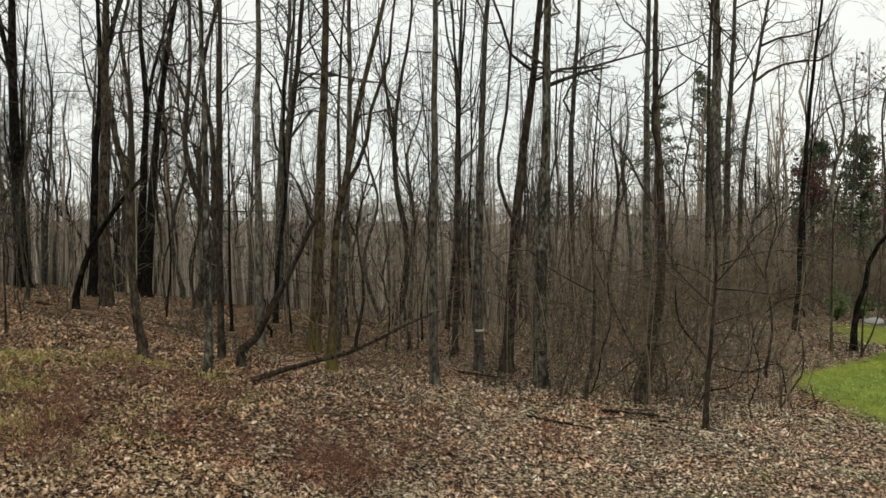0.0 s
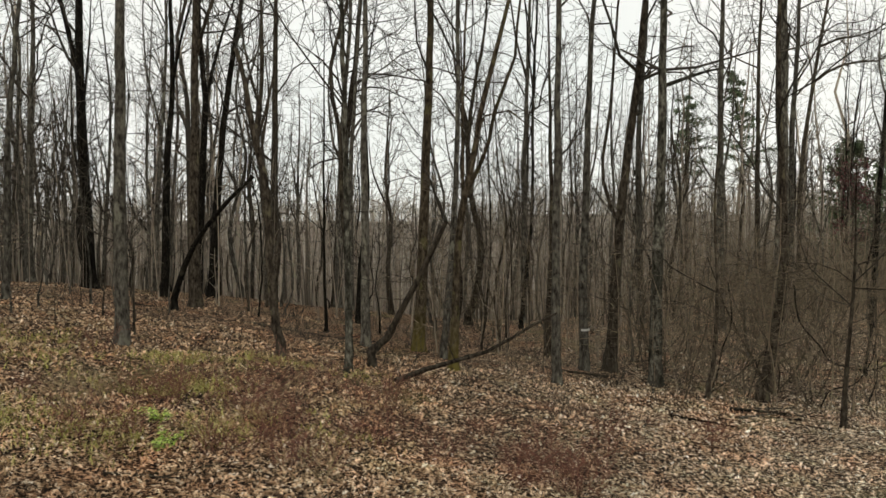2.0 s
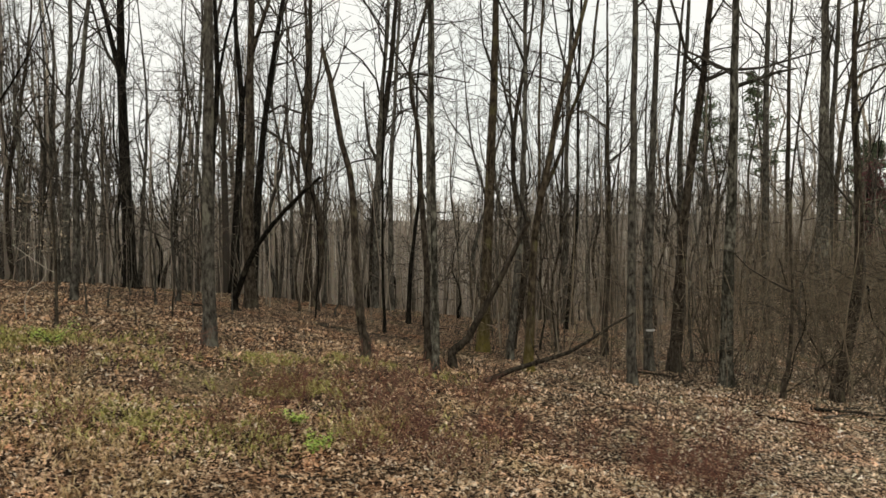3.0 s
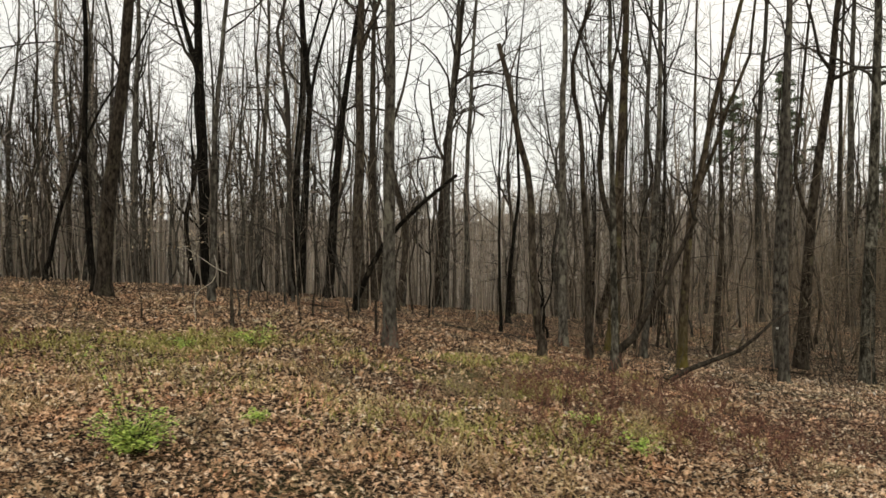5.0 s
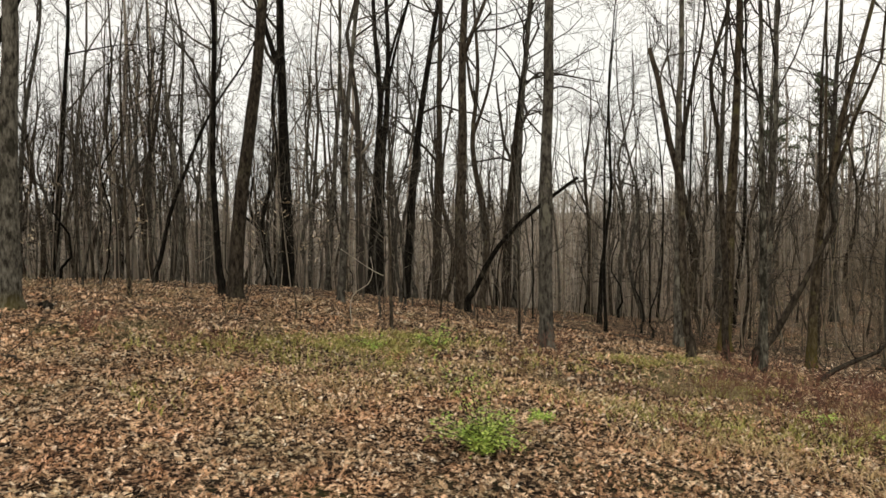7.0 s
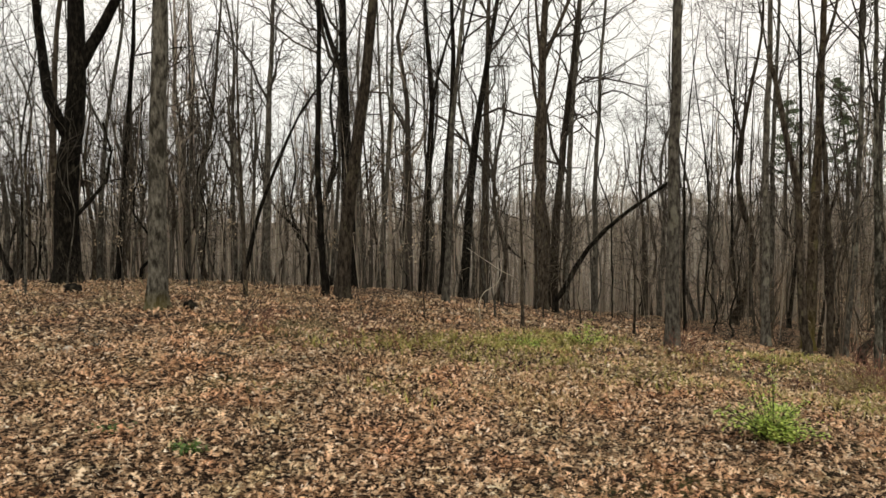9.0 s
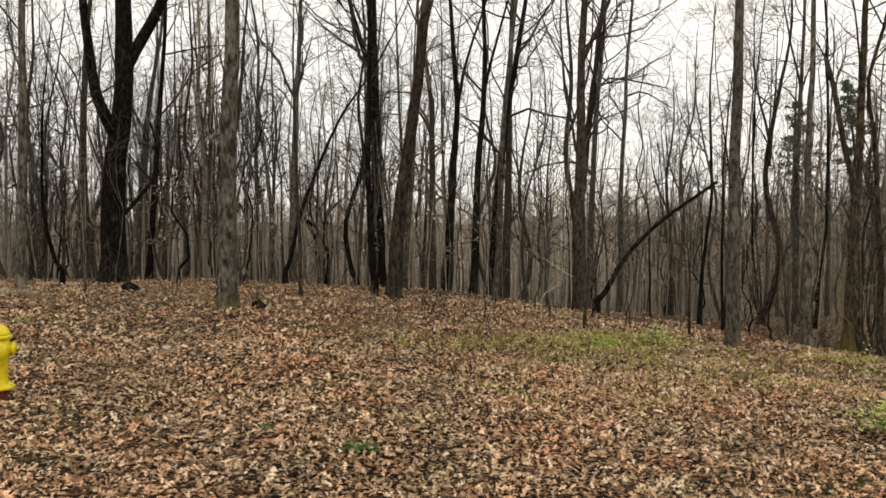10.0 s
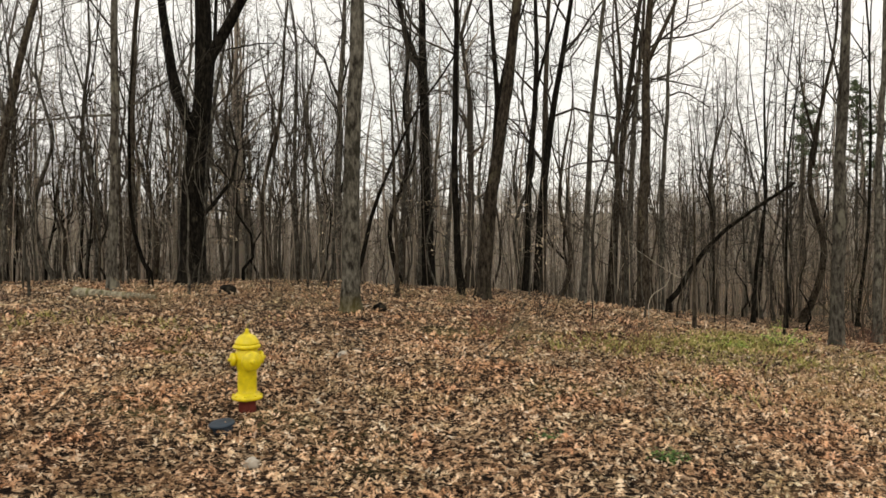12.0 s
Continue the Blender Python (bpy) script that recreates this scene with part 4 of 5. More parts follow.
def leaf_litter():
    rng = np.random.default_rng(77)
    xs, ys, size = [], [], []
    for n, x0, x1, y0, y1 in ((106000, -21, 5, 3.4, 9), (42000, -25, 9, 9, 16), (7000, -28, 12, 16, 25)):
        xs.append(rng.uniform(x0, x1, n)), ys.append(rng.uniform(y0, y1, n)), size.append(np.choose(np.digitize(rng.random(n), (0.5, 0.93)), (rng.uniform(0.012, 0.019, n), rng.uniform(0.018, 0.03, n), rng.uniform(0.028, 0.045, n))) * (1 if y0 < 9 else 1.2))
    # thinner towards the open side
    xs.append(rng.uniform(-23, 7, 13000)), ys.append(3.45 - np.abs(rng.normal(0, 1.7, 13000))), size.append(rng.uniform(0.02, 0.045, 13000))
    x, y, s = np.concatenate(xs), np.concatenate(ys), np.concatenate(size)
    lawn = ((x > 8.0 + 0.9 * rng.random(len(x))) & (y > 14.2 + 2.8 * rng.random(len(x)) ** 0.7) & (y < 18.4 + 0.62 * (x - 8.3) + 0.6 * rng.random(len(x))) & (rng.random(len(x)) < 0.93)) | ((x + 16.03) ** 2 + (y - 5.8) ** 2 < 0.03)
    x, y, s = x[~lawn], y[~lawn], s[~lawn]
    n = len(x)
    z = height(x, y) + rng.uniform(0.004, 0.05, n)
    yaw, tilt, roll, curl = rng.uniform(0, 6.28, n), rng.normal(0, 0.55, n), rng.normal(0, 0.7, n), rng.uniform(-0.5, 1.1, n)
    u = np.stack([np.cos(yaw) * np.cos(tilt), np.sin(yaw) * np.cos(tilt), np.sin(tilt)], -1)
    w = np.stack([-np.sin(yaw), np.cos(yaw), 0 * yaw], -1) * np.cos(roll)[:, None] + np.array([0, 0, 1.0]) * np.sin(roll)[:, None]
    up = np.cross(u, w)
    c = np.stack([x, y, z], -1)
    a, b = s[:, None] * u, s[:, None] * 0.62 * w
    lift = (s * curl)[:, None] * up
    j = rng.uniform(0.45, 1.3, (6, n, 1))
    arch = (s * rng.uniform(-0.1, 0.35, n))[:, None] * up
    # a midrib of four points with three lobes on either side
    rib = [c - a, c - a * 0.05 + arch, c + a * 0.55 + arch, c + a * 1.1]
    lobe = [c + a * q + b * w * side * j[k] + lift * f for k, (q, w, side, f) in enumerate(
        ((-0.3, 0.95, 1, 0.8), (0.3, 1.25, 1, 1.0), (0.8, 0.75, 1, 0.6), (-0.25, 0.95, -1, 0.8), (0.26, 1.25, -1, 1.0), (0.84, 0.75, -1, 0.6)))]
    v = np.stack(rib + lobe, 1)
    base = np.arange(n)[:, None] * 10
    faces = np.concatenate([base + np.array([f]) for f in ((0, 1, 4), (1, 2, 5), (2, 3, 6), (1, 0, 7), (2, 1, 8), (3, 2, 9))], 0)
    return tagged(new("leaf_litter", raw_mesh("leaf_litter", v.reshape(-1, 3), faces, DEAD_LEAF)), "curled brown dead oak leaves strewn over the floor", "leaves", kind="stuff")


leaf_litter()


def ground_plants(name, patches, blade, mat, label, seed):
    """Tufts of narrow blades in soft-edged patches (x, y, radius across, radius along, count)."""
    rng = np.random.default_rng(seed)
    V = []
    for px, py, rx, ry, count in patches:
        count = int(count * 0.62)
        k = max(3, count // 12)
        kx, ky, ks = px + rng.normal(0, rx * 0.6, k), py + rng.normal(0, ry * 0.6, k), rng.uniform(0.03, 0.2, k)
        g = rng.integers(0, k, count)
        x, y = kx[g] + rng.normal(0, 1, count) * ks[g], ky[g] + rng.normal(0, 1, count) * ks[g]
        a, h, w = rng.uniform(0, 6.28, count), blade * rng.uniform(0.5, 1.3, count), blade * rng.uniform(0.05, 0.11, count)
        lean = rng.uniform(0.5, 1.9, count) * h
        z = height(x, y)
        c = np.stack([x, y, z], -1)
        side = np.stack([-np.sin(a) * w, np.cos(a) * w, 0 * a], -1)
        tip = np.stack([np.cos(a) * lean, np.sin(a) * lean, h], -1)
        mid = np.stack([np.cos(a) * lean * 0.35, np.sin(a) * lean * 0.35, h * 0.62], -1)
        V.append(np.stack([c - side, c + side, c + mid + side * 0.8, c + tip, c + mid - side * 0.8], 1))
    v = np.concatenate(V)
    base = np.arange(len(v))[:, None] * 5
    tri = np.concatenate([base + np.array([[0, 1, 2]]), base + np.array([[0, 2, 4]]), base + np.array([[4, 2, 3]])], 0)
    return tagged(new(name, raw_mesh(name, v.reshape(-1, 3), tri, mat)), label, "grass", kind="stuff")


ground_plants("grass", ((-11.2, 10.1, 1.1, 0.7, 1500), (-9.9, 10.6, 0.9, 0.7, 2600), (-9.2, 11.4, 0.5, 0.4, 900), (-10.1, 9.0, 1.0, 0.5, 700), (-8.8, 8.4, 0.9, 0.6, 500),
                        (-12.6, 9.6, 1.0, 0.7, 450), (-5.4, 9.6, 0.7, 0.5, 700), (-4.9, 7.6, 0.6, 0.5, 800), (-3.9, 8.4, 0.4, 0.5, 800), (-6.4, 7.6, 1.2, 0.8, 1900), (-5.0, 10.1, 0.6, 0.6, 1200),
                        (-7.4, 10.4, 0.9, 0.7, 500), (-5.8, 11.9, 0.7, 0.5, 650), (-4.7, 12.6, 0.6, 0.4, 550), (-8.3, 12.2, 0.6, 0.4, 350), (-2.9, 9.2, 0.7, 0.8, 300), (-3.2, 12.6, 0.7, 0.4, 350),
                        (-12.2, 7.2, 0.9, 0.6, 200), (-17.6, 9.0, 1.0, 0.8, 250), (-19.6, 9.6, 0.8, 0.8, 300), (-5.9, 11.3, 0.4, 0.4, 350)),
              0.08, GRASS, "thin yellow-green grass growing through dead leaves", 5)
ground_plants("dry_grass", ((-10.2, 7.0, 0.6, 0.3, 700), (-9.9, 7.9, 0.7, 0.4, 600), (-5.8, 6.4, 0.6, 0.4, 800), (-6.6, 6.3, 0.5, 0.3, 500), (-3.8, 9.0, 0.12, 0.5, 500), (-8.3, 9.6, 0.6, 0.5, 500), (-7.2, 8.2, 0.8, 0.5, 500), (-5.2, 5.6, 0.5, 0.3, 400),
                            (-2.6, 10.6, 0.6, 0.5, 300), (-11.6, 8.6, 0.7, 0.5, 350), (-8.0, 11.2, 0.6, 0.5, 300)),
              0.075, DRY_GRASS, "tufts of dry tan grass among dead leaves", 15)
ground_plants("lawn_grass", ((9.6, 17.4, 0.9, 0.8, 6500), (11.0, 18.6, 1.5, 1.0, 8500), (9.0, 17.3, 0.5, 0.5, 1000), (9.6, 15.4, 0.9, 0.8, 1100)), 0.05, LAWN, "short bright green lawn grass", 6)


def leafy(name, x, y, radius, tall, count, size, mat, label, seed, shoots=0, reach=0.0):
    """A low green plant: thin stems that carry separate leaves; shoots: loose upright stems of that reach above the rest."""
    rng = np.random.default_rng(seed)
    root = new(name)
    root.location = (x, y, ground_z(x, y))
    T, V = Tubes(), []
    lobes = rng.uniform(0.55, 1.15, 7)
    for n in range(max(6, count // 22) + shoots):
        a, q = rng.uniform(0, 6.28), rng.uniform(0.1, 1) ** 0.6
        wide = radius * lobes[int(a / 6.2832 * 7) % 7]
        up = n >= max(6, count // 22)
        tip = np.array([np.cos(a) * wide * q, np.sin(a) * wide * q, reach * rng.uniform(0.7, 1.0) if up else tall * rng.uniform(0.35, 1.0) * (1.1 - 0.5 * q) * lobes[int(a / 6.2832 * 7) % 7]])
        mid = tip * 0.5 + np.array([0, 0, tall * 0.12])
        T.add(np.array([[0, 0, -0.02], mid, tip]), np.array([0.004, 0.003, 0.0015]), 3)
        k = 22
        s = rng.uniform(0.2, 1, k)[:, None]
        c = np.where(s < 0.5, mid * s * 2, mid + (tip - mid) * (s * 2 - 1)) + rng.normal(0, size * 0.7, (k, 3))
        c[:, 2] = np.maximum(c[:, 2], 0.01)
        b, e = rng.uniform(0, 6.28, k), rng.normal(0.2, 0.4, k)
        u = np.stack([np.cos(b) * np.cos(e), np.sin(b) * np.cos(e), np.sin(e)], -1) * size * rng.uniform(0.6, 1.2, (k, 1))
        w = np.stack([-np.sin(b), np.cos(b), 0 * b], -1) * size * 0.42
        V.append(np.stack([c - u * 0.5, c + w, c + u * 0.6, c - w], 1))
    v = np.concatenate(V)
    part("stalk", T.mesh("stalk", TWIG), root)
    part("foliage", raw_mesh("foliage", v.reshape(-1, 3), np.arange(len(v) * 4).reshape(-1, 4), mat), root, "fresh green leaves")
    return tagged(root, label, "plant", "green undergrowth")


leafy("green_bush", -8.43, 5.7, 0.42, 0.44, 2800, 0.028, GREEN_LEAF, "small bright green leafy bush with loose upright shoots", 1, 7, 0.92)
leafy("green_bush", -7.85, 6.9, 0.22, 0.16, 500, 0.03, GREEN_LEAF, "small bright green leafy plant on dead leaves", 2)
leafy("green_bush", -4.55, 8.3, 0.32, 0.22, 320, 0.035, GREEN_LEAF, "small bright green leafy plant on dead leaves", 3)
leafy("green_bush", -4.15, 7.6, 0.3, 0.2, 300, 0.035, GREEN_LEAF, "small bright green leafy plant on dead leaves", 4)
leafy("ground_ivy", -12.87, 4.7, 0.24, 0.07, 230, 0.028, DARK_GREEN, "low dark green creeping plant among leaves", 5)
leafy("ground_ivy", -13.6, 5.2, 0.28, 0.06, 130, 0.026, DARK_GREEN, "low dark green creeping plant among leaves", 6)
leafy("green_bush", -9.0, 10.9, 0.62, 0.5, 420, 0.035, GREEN_LEAF, "loose yellow-green leafy plant among thin grass", 7)
leafy("green_bush", -9.95, 10.5, 0.5, 0.26, 260, 0.035, GREEN_LEAF, "loose yellow-green leafy plant among thin grass", 8)

# ---------------------------------------------------------------- evergreens and a budding tree


def conifer(x, y, h, spread, first, tufts, seed, label):
    rng = np.random.default_rng(seed)
    root = new("pine_tree")
    root.location = (x, y, ground_z(x, y) - 0.05)
    T, C, V = Tubes(), Tubes(), []
    pts, rad = stem(T, [(0, 0, 0), (rng.normal(0, 0.1), 0, h / 2), (rng.normal(0, 0.2), 0, h)], h * 0.014, 0.02, rng, 8, 0.2)
    for k in range(tufts):
        z = first + (h - first) * (k + rng.random()) / tufts
        p, _, i = at_height(pts, z)
        a = rng.uniform(0, 6.28)
        L = spread * (1.08 - (z - first) / (h - first)) ** 0.7 * rng.uniform(0.3, 1.15)
        d = unit(np.array([np.cos(a), np.sin(a), rng.uniform(-0.05, 0.3)]))
        C.add(np.array([p, p + d * L * 0.5, p + d * L + (0, 0, 0.1)]), np.array([0.03, 0.02, 0.008]), 4)
        m = 46
        s = rng.uniform(0.3, 1.05, (m, 1))
        c = p + d * L * s + rng.normal(0, 0.16, (m, 3)) * np.array([1, 1, 0.7])
        b = rng.normal(size=(m, 3))
        b /= np.linalg.norm(b, axis=1, keepdims=True)
        w = np.cross(b, rng.normal(size=(m, 3)))
        w /= np.linalg.norm(w, axis=1, keepdims=True)
        V.append(np.stack([c - b * 0.13, c + w * 0.05, c + b * 0.16, c - w * 0.05], 1))
    v = np.concatenate(V)
    part("trunk", T.mesh("trunk", BARK["brown"]), root)
    part("crown", C.mesh("crown", TWIG), root)
    part("needles", raw_mesh("needles", v.reshape(-1, 3), np.arange(len(v) * 4).reshape(-1, 4), NEEDLE), root, "dark green needle tufts")
    return tagged(root, label, "pine tree", "evergreens")


conifer(18.6, 43, 7.6, 2.7, 1.0, 90, 1, "dense dark green cedar behind the lawn")
conifer(22.0, 45, 8.2, 3.0, 1.0, 100, 2, "dense dark green cedar behind the lawn")
conifer(26.5, 46, 7.4, 3.0, 1.0, 90, 6, "dense dark green cedar behind the lawn")


def budding(x, y, h, seed):
    """A small tree whose twigs end in red buds."""
    rng = np.random.default_rng(seed)
    root = new("tree")
    root.location = (x, y, ground_z(x, y) - 0.05)
    T, C, V = Tubes(), Tubes(), []
    pts, rad = stem(T, [(0, 0, 0), (0.2, 0, h * 0.5), (0.1, 0, h)], 0.09, 0.02, rng, 8, 0.3)
    for _ in range(26):
        p, dr, i = at_height(pts, h * rng.uniform(0.3, 1))
        n0 = len(C.v)
        limb(C, p, turned(dr, rng, 25, 70), h * rng.uniform(0.15, 0.3), 0.02, 2, rng, 0.05, 0.22, 4)
        ends = np.concatenate([v[-3:-2] for v in C.v[n0:]])
        c = np.repeat(ends, 4, 0) + rng.normal(0, 0.1, (len(ends) * 4, 3))
        a, b = rng.normal(size=(2, len(c), 3)) * 0.035
        V.append(np.stack([c - a, c + b, c + a, c - b], 1))
    v = np.concatenate(V)
    part("trunk", T.mesh("trunk", BARK["brown"]), root)
    part("crown", C.mesh("crown", TWIG), root, "fine bare branches")
    part("blossom", raw_mesh("blossom", v.reshape(-1, 3), np.arange(len(v) * 4).reshape(-1, 4), BUDS), root, "dark red spring buds")
    return tagged(root, "small budding tree with dark red buds behind the lawn", "tree")


budding(16.4, 38, 5.2, 3)
budding(18.2, 33, 8.5, 4)
conifer(14.0, 47, 12.5, 2.2, 6.5, 34, 3, "tall pine with open tufts of dark needles")
conifer(11.3, 49, 11.5, 2.4, 6.5, 26, 4, "tall pine with open tufts of dark needles")

# ---------------------------------------------------------------- hydrant and valve lid


def plain(name, color, rough, wear=None, metal=0.0):
    def build(nt, nodes, links, bsdf):
        vec = coords(nt)
        n = noise_tex(nt, vec, 18, 5)
        r = ramp(nodes, [(0.3, tuple(c * 0.72 for c in color)), (0.6, color)])
        links.new(n.outputs["Fac"], r.inputs["Fac"])
        c = r.outputs["Color"]
        if wear:
            n2 = noise_tex(nt, vec, 34, 5, 0.7)
            wr = ramp(nodes, [(0.66, (0, 0, 0)), (0.72, (1, 1, 1))])
            links.new(n2.outputs["Fac"], wr.inputs["Fac"])
            c = mix_rgb(nt, wr.outputs["Color"], c, wear)
        links.new(c, bsdf.inputs["Base Color"])
        bsdf.inputs["Metallic"].default_value = metal
        bump(nt, n.outputs["Fac"], bsdf, 0.25, 0.004)
    return material(name, build, rough)


YELLOW = plain("yellow_paint", (0.78, 0.62, 0.01), 0.42, (0.45, 0.33, 0.03))
RUST = plain("rust_red_paint", (0.16, 0.035, 0.025), 0.7, (0.08, 0.04, 0.025))
LID = plain("blue_black_plastic", (0.009, 0.024, 0.042), 0.5, (0.03, 0.04, 0.05))


def lathe(profile, sides=32):
    """A turned solid from (radius, height) pairs."""
    bm = bmesh.new()
    rings = [[bm.verts.new((r * math.cos(2 * math.pi * k / sides), r * math.sin(2 * math.pi * k / sides), z)) for k in range(sides)] for r, z in profile]
    for a, b in zip(rings, rings[1:]):
        for k in range(sides):
            bm.faces.new((a[k], a[(k + 1) % sides], b[(k + 1) % sides], b[k]))
    bm.faces.new(rings[0][::-1])
    bm.faces.new(rings[-1])
    return bm


def bm_part(name, bm, mat, parent, m=None, label="", smooth=True):
    if m is not None:
        bmesh.ops.transform(bm, matrix=m, verts=bm.verts)
    bmesh.ops.recalc_face_normals(bm, faces=bm.faces)
    me = bpy.data.meshes.new(name)
    bm.to_mesh(me)
    bm.free()
    for p in me.polygons:
        p.use_smooth = smooth
    me.materials.append(mat)
    return part(name, me, parent, label)


def hydrant(x, y, turn):
    root = new("fire_hydrant")
    root.matrix_basis = pose(x, y, ground_z(x, y) + 0.014, 0, 0, turn) @ Matrix.Scale(0.88, 4)
    bm_part("standpipe", lathe([(0.075, -0.15), (0.082, 0.0), (0.078, 0.04), (0.085, 0.09), (0.1, 0.1)]), RUST, root, label="rusty red standpipe below the flange")
    bm_part("flange", lathe([(0.07, 0.095), (0.138, 0.098), (0.145, 0.105), (0.145, 0.122), (0.138, 0.13), (0.11, 0.14), (0.1, 0.155)]), YELLOW, root)
    for k in range(8):
        a = math.pi * (k + 0.5) / 4
        bm_part("bolt", lathe([(0.013, 0.128), (0.013, 0.142), (0.009, 0.146)], 6), YELLOW, root, pose(0.125 * math.cos(a), 0.125 * math.sin(a), 0), smooth=False)
    bm_part("barrel", lathe([(0.103, 0.14), (0.088, 0.165), (0.088, 0.2), (0.088, 0.37), (0.097, 0.4), (0.112, 0.43), (0.118, 0.46), (0.118, 0.5), (0.112, 0.53), (0.1, 0.55), (0.1, 0.585)]), YELLOW, root)
    bm_part("bonnet_flange", lathe([(0.1, 0.575), (0.124, 0.579), (0.128, 0.586), (0.128, 0.6), (0.122, 0.608), (0.114, 0.615)]), YELLOW, root)
    bm_part("bonnet", lathe([(0.115, 0.612), (0.11, 0.632), (0.101, 0.655), (0.083, 0.682), (0.056, 0.7), (0.038, 0.708), (0.03, 0.716)]), YELLOW, root)
    bm_part("operating_nut", lathe([(0.03, 0.714), (0.03, 0.722), (0.02, 0.726), (0.018, 0.752), (0.014, 0.758)], 5), YELLOW, root, smooth=False)
    cap = [(0.052, 0.0), (0.052, 0.035), (0.062, 0.039), (0.064, 0.062), (0.057, 0.074), (0.03, 0.079), (0.016, 0.082), (0.016, 0.1), (0.012, 0.103)]
    for a in (0, 180):
        bm_part("hose_cap", lathe(cap, 20), YELLOW, root, pose(0, 0, 0, 0, 0, a) @ pose(0.075, 0, 0.478, 0, 90, 0))
    wide = [(0.075, 0.0), (0.075, 0.05), (0.09, 0.055), (0.092, 0.085), (0.08, 0.1), (0.03, 0.108), (0.018, 0.11), (0.018, 0.14), (0.013, 0.143)]
    bm_part("pumper_cap", lathe(wide, 24), YELLOW, root, pose(0, 0, 0, 0, 0, 270) @ pose(0.085, 0, 0.475, 0, 90, 0))
    return tagged(root, "yellow cast-iron fire hydrant standing in dead leaves", "hydrant")


hydrant(-16.03, 5.8, 28)


def valve_lid(x, y):
    root = new("valve_box")
    root.matrix_basis = pose(x, y, ground_z(x, y) + 0.01, 4, -6, 20) @ Matrix.Scale(0.85, 4)
    bm_part("collar", lathe([(0.085, -0.06), (0.085, 0.05), (0.075, 0.06)], 24), LID, root)
    bm_part("lid", lathe([(0.1, 0.058), (0.112, 0.064), (0.112, 0.08), (0.1, 0.088), (0.03, 0.09)], 28), LID, root, label="round dark blue-grey lid")
    return tagged(root, "round blue-black plastic valve box with lid in leaves", "valve box")


valve_lid(-16.05, 5.12)


def boulder(x, y, w, h, seed):
    rng = np.random.default_rng(seed)
    bm = bmesh.new()
    bmesh.ops.create_icosphere(bm, subdivisions=3, radius=1)
    for v in bm.verts:
        n = noise.noise(v.co * 1.7 + Vector((seed, 0, 0))) * 0.28 + noise.noise(v.co * 4.1) * 0.08
        v.co = Vector((v.co.x * w / 2, v.co.y * w / 2.6, v.co.z * h / 1.7)) * (1 + n)
    me = bpy.data.meshes.new("boulder")
    bm.to_mesh(me)
    bm.free()
    for p in me.polygons:
        p.use_smooth = True
    me.materials.append(plain("pale_stone", (0.42, 0.42, 0.4), 0.9, (0.28, 0.28, 0.26)))
    ob = new("boulder", me)
    ob.location = (x, y, ground_z(x, y) + h * 0.25)
    return tagged(ob, "pale grey boulder at the far edge of the lawn", "boulder")


boulder(12.9, 23.9, 0.62, 0.18, 3)

# ---------------------------------------------------------------- small things


def lump(name, x, y, w, h, mat, seed, label, category, sink=0.3):
    bm = bmesh.new()
    bmesh.ops.create_icosphere(bm, subdivisions=3, radius=1)
    for v in bm.verts:
        n = noise.noise(v.co * 1.9 + Vector((seed, 0, 0))) * 0.4 + noise.noise(v.co * 5.0 + Vector((0, seed, 0))) * 0.14
        v.co = Vector((v.co.x * w / 2, v.co.y * w / 2.4, v.co.z * h / 1.7)) * (1 + n)
    me = bpy.data.meshes.new(name)
    bm.to_mesh(me)
    bm.free()
    for p in me.polygons:
        p.use_smooth = True
    me.materials.append(mat)
    ob = new(name, me)
    ob.location = (x, y, ground_z(x, y) + h * (0.5 - sink))
    return tagged(ob, label, category)


STONE = plain("pale_field_stone", (0.5, 0.44, 0.36), 0.9, (0.3, 0.26, 0.2))
lump("stump", -15.25, 11.45, 0.22, 0.16, BARK["dark"], 1, "low rotten dark stump beside a trunk", "stump")
lump("stump", -18.2, 13.5, 0.34, 0.22, BARK["dark"], 2, "low rotten dark stump beside a trunk", "stump")
lump("stone", -15.5, 8.14, 0.13, 0.08, STONE, 3, "small pale field stone in dead leaves", "stone")
lump("stone", -15.7, 4.5, 0.1, 0.07, STONE, 4, "small pale field stone in dead leaves", "stone")
leafy("evergreen_bush", 12.0, 24.3, 0.5, 1.35, 1100, 0.075, DARK_GREEN, "dark green holly-like bush at the edge of the brush", 21)
leafy("evergreen_bush", 13.0, 25.0, 0.75, 1.2, 1100, 0.075, MID_GREEN, "loose mid-green bush at the edge of the brush", 22)


def forked_branch(x, y):
    rng = np.random.default_rng(8)
    T = Tubes()
    stem(T, [(-0.12, 0.0, -0.05)] + [(-0.05, 0.0, 0.53), (0.18, 0.0, 0.69), (0.25, 0.0, 0.89), (0.21, 0.0, 1.14)], 0.009, 0.005, rng, 5, 0, 0.006, 0.12)
    stem(T, [(0.43, 0.0, 0.82), (0.25, 0.0, 0.91), (0.08, 0.0, 1.02), (-0.36, 0.0, 1.32)], 0.006, 0.003, rng, 5, 0, 0.006, 0.12)
    ob = new("forked_branch", T.mesh("forked_branch", TWIG_PALE))
    ob.location = (x, y, ground_z(x, y))
    return tagged(ob, "pale broken forked branch sticking out of the leaves", "branch", "fallen wood")


forked_branch(-10.42, 12.62)


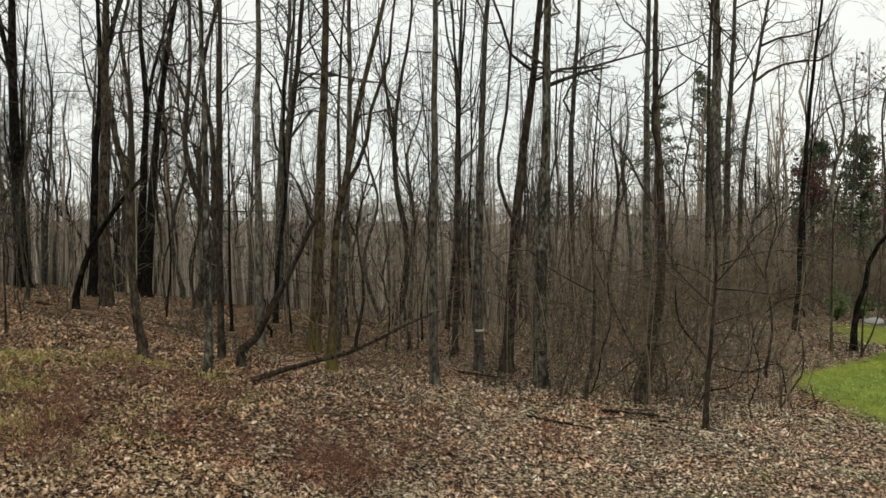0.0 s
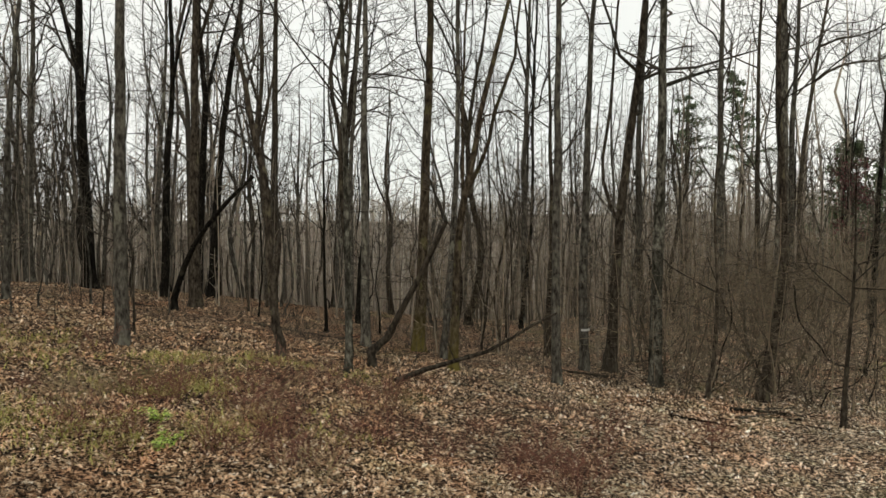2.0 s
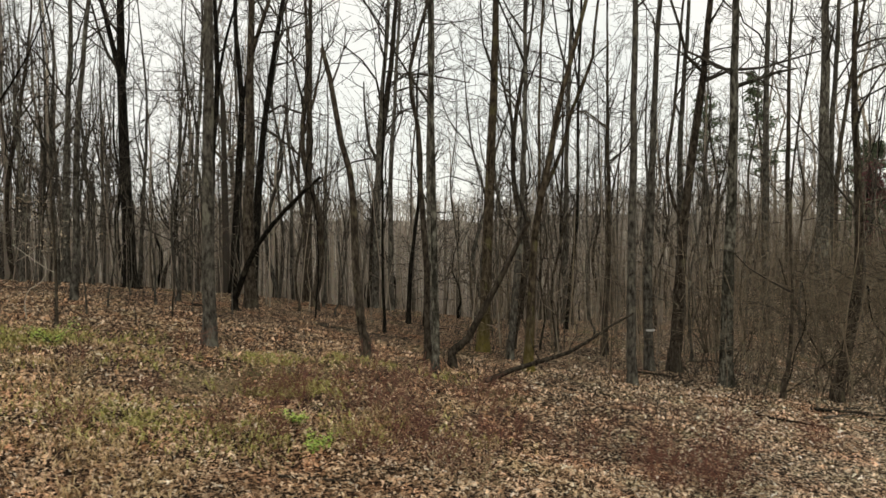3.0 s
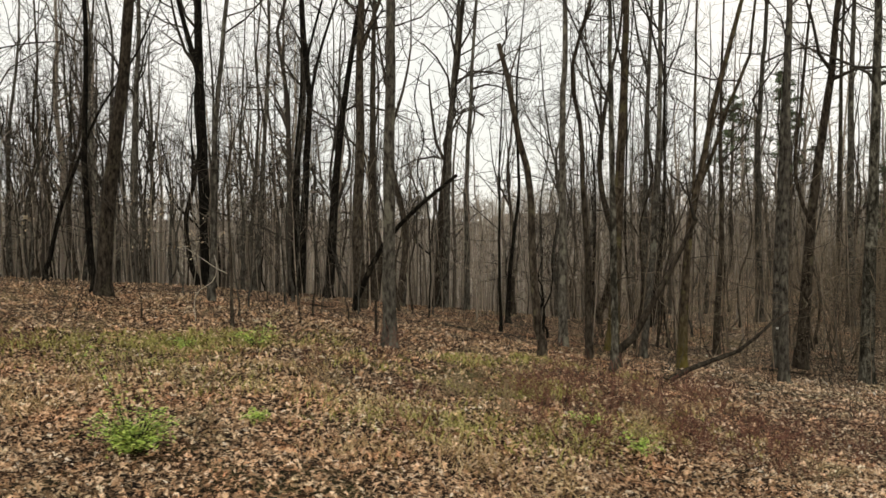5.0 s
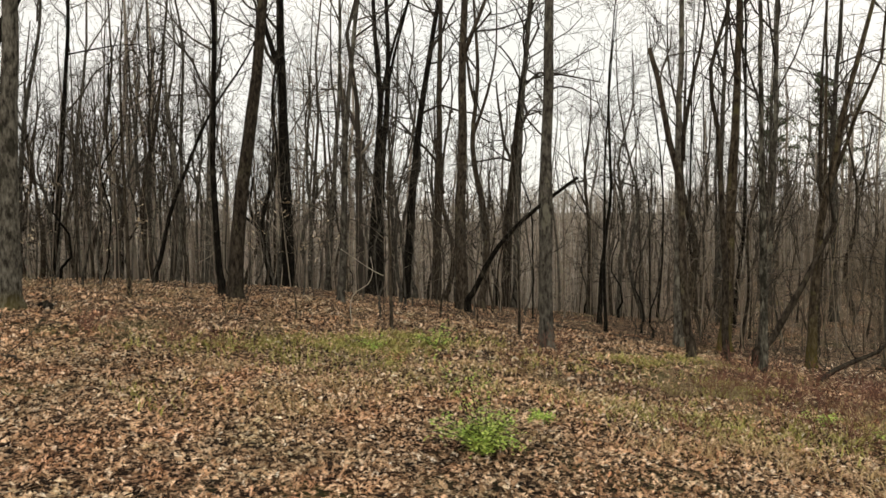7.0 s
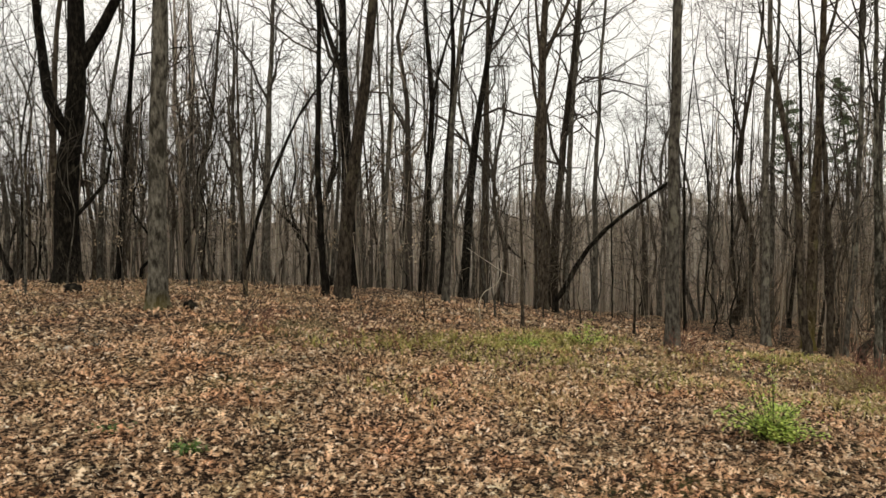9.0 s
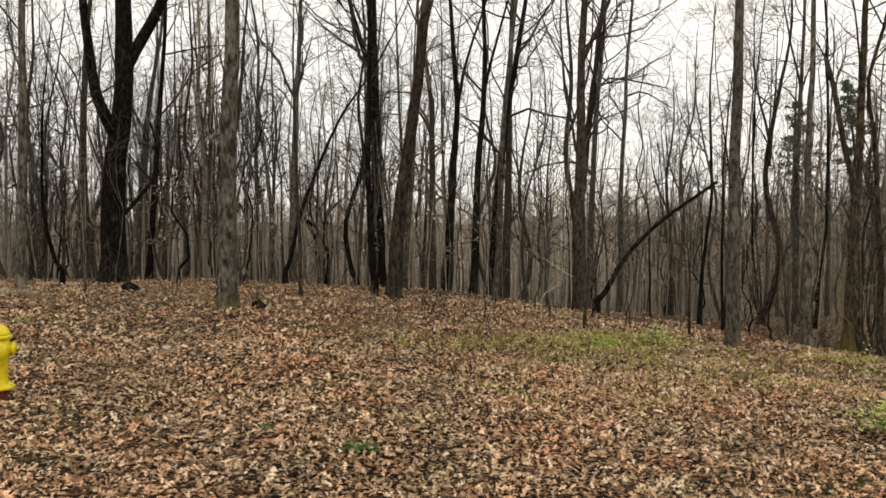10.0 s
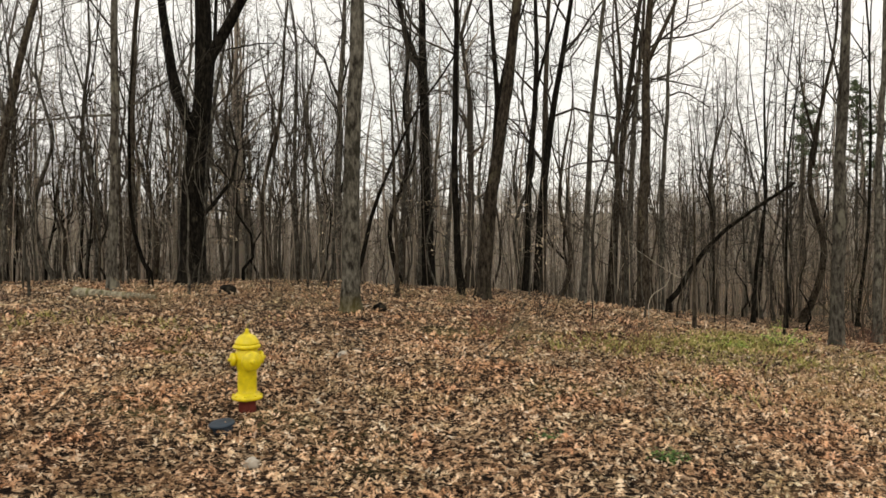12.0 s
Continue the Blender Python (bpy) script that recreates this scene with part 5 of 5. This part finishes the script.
def beech(x, y, h, count, seed):
    """A sapling that kept its pale dead leaves."""
    rng = np.random.default_rng(seed)
    root = new("beech_sapling")
    root.location = (x, y, ground_z(x, y) - 0.03)
    T, C, V = Tubes(), Tubes(), []
    pts, rad = stem(T, [(0, 0, 0), (0.05, 0, h * 0.5), (0.0, 0, h)], 0.02, 0.004, rng, 6)
    for _ in range(count):
        p, dr, i = at_height(pts, h * rng.uniform(0.3, 0.95))
        a = rng.uniform(0, 6.28)
        d = unit(np.array([np.cos(a), np.sin(a), 0.15]))
        L = rng.uniform(0.4, 1.1)
        C.add(np.array([p, p + d * L * 0.5, p + d * L + (0, 0, -0.05)]), np.array([0.006, 0.005, 0.003]), 3)
        c = p + d * L * rng.uniform(0.3, 1, (9, 1)) + rng.normal(0, 0.05, (9, 3))
        b = rng.uniform(0, 6.28, 9)
        u = np.stack([np.cos(b), np.sin(b), rng.normal(-0.4, 0.3, 9)], -1) * 0.035
        w = np.stack([-np.sin(b), np.cos(b), 0 * b], -1) * 0.02
        V.append(np.stack([c - u, c + w, c + u, c - w], 1))
    v = np.concatenate(V)
    part("trunk", T.mesh("trunk", BARK["pale"]), root)
    part("crown", C.mesh("crown", TWIG), root)
    part("foliage", raw_mesh("foliage", v.reshape(-1, 3), np.arange(len(v) * 4).reshape(-1, 4), PALE_LEAF), root, "withered pale tan leaves")
    return tagged(root, "thin beech sapling with withered pale leaves", "sapling", "beech saplings")


PALE_LEAF = leaf_material("withered_leaf", [(0.0, (0.4, 0.3, 0.19)), (1.0, (0.72, 0.6, 0.42))], 0.7, False)
for bx, by, bh, bc, bs in ((-19.3, 18.0, 2.6, 16, 1), (-26.2, 20.0, 2.4, 14, 2), (-12.2, 16.2, 2.3, 12, 3), (-14.0, 18.2, 2.4, 14, 4), (-16.4, 17.0, 2.2, 9, 5)):
    beech(bx, by, bh, bc, bs)


def marker_band(x, y, z, r):
    bm = lathe([(r, -0.022), (r + 0.004, -0.022), (r + 0.005, 0.022), (r, 0.022)], 20)
    me = bpy.data.meshes.new("marker_band")
    bm.to_mesh(me)
    bm.free()
    me.materials.append(plain("white_tape", (0.55, 0.54, 0.5), 0.7, (0.4, 0.39, 0.36)))
    ob = new("marker_band", me)
    ob.location = (x, y, z)
    return tagged(ob, "white marker tape tied round a tree trunk", "marker tape")


marker_band(1.225, 17.34, -0.93, 0.112)


def vine(x, y, r, bark, *line):
    """A crooked creeper or arching stem: points (shift, height over the ground)."""
    rng = np.random.default_rng(int(abs(x * 173 + y * 311)))
    T = Tubes()
    pts, rad = stem(T, [(dx, rng.normal(0, 0.1), dz) for dx, dz in line], r, r * 0.6, rng, 7, 0, 0.008, 0.09)
    for _ in range(5):
        i = rng.integers(3, len(pts) - 1)
        limb(T, pts[i], turned(unit(pts[i] - pts[i - 1]), rng, 30, 70), rng.uniform(0.25, 0.8), rad[i] * 0.4, 1, rng, 0.02, 0.24, 3)
    ob = new("vine", T.mesh("vine", BARK[bark]))
    ob.location = (x, y, ground_z(x, y) - 0.03)
    return tagged(ob, "crooked dark woody vine arching over the ground", "vine", "woody vines")


vine(5.25, 15.5, 0.018, "dark", (-0.05, 2.4), (0.0, 1.7), (0.35, 1.2), (0.7, 0.85), (1.3, 0.75), (1.85, 0.9), (2.1, 0.3), (2.15, 0.0))
vine(5.5, 15.1, 0.014, "dark", (0.0, 0.0), (0.2, 0.35), (0.7, 0.5), (1.0, 0.85), (1.1, 1.5))
vine(3.55, 15.5, 0.018, "dark", (0.0, 0.0), (0.15, 0.45), (0.22, 0.9), (0.35, 1.5), (0.3, 2.3))
vine(3.9, 15.2, 0.016, "brown", (-0.6, 0.0), (0.0, 0.45), (0.7, 1.0), (1.4, 1.3))
vine(7.9, 15.6, 0.012, "dark", (0.12, 0.0), (-0.02, 0.3), (-0.08, 0.6))
vine(6.6, 15.8, 0.015, "dark", (0.0, 0.0), (0.3, 0.8), (0.2, 1.5), (0.6, 2.1), (1.3, 2.3))
vine(-16.9, 16.6, 0.02, "dark", (0.0, 0.0), (0.25, 1.6), (0.1, 2.6), (0.4, 3.6), (0.2, 4.6), (0.5, 5.8))
vine(-6.9, 19.0, 0.025, "dark", (0.0, 0.0), (0.05, 1.6), (-0.02, 3.0), (-0.25, 3.9), (-0.08, 4.6), (-0.3, 5.4), (-0.1, 6.6))
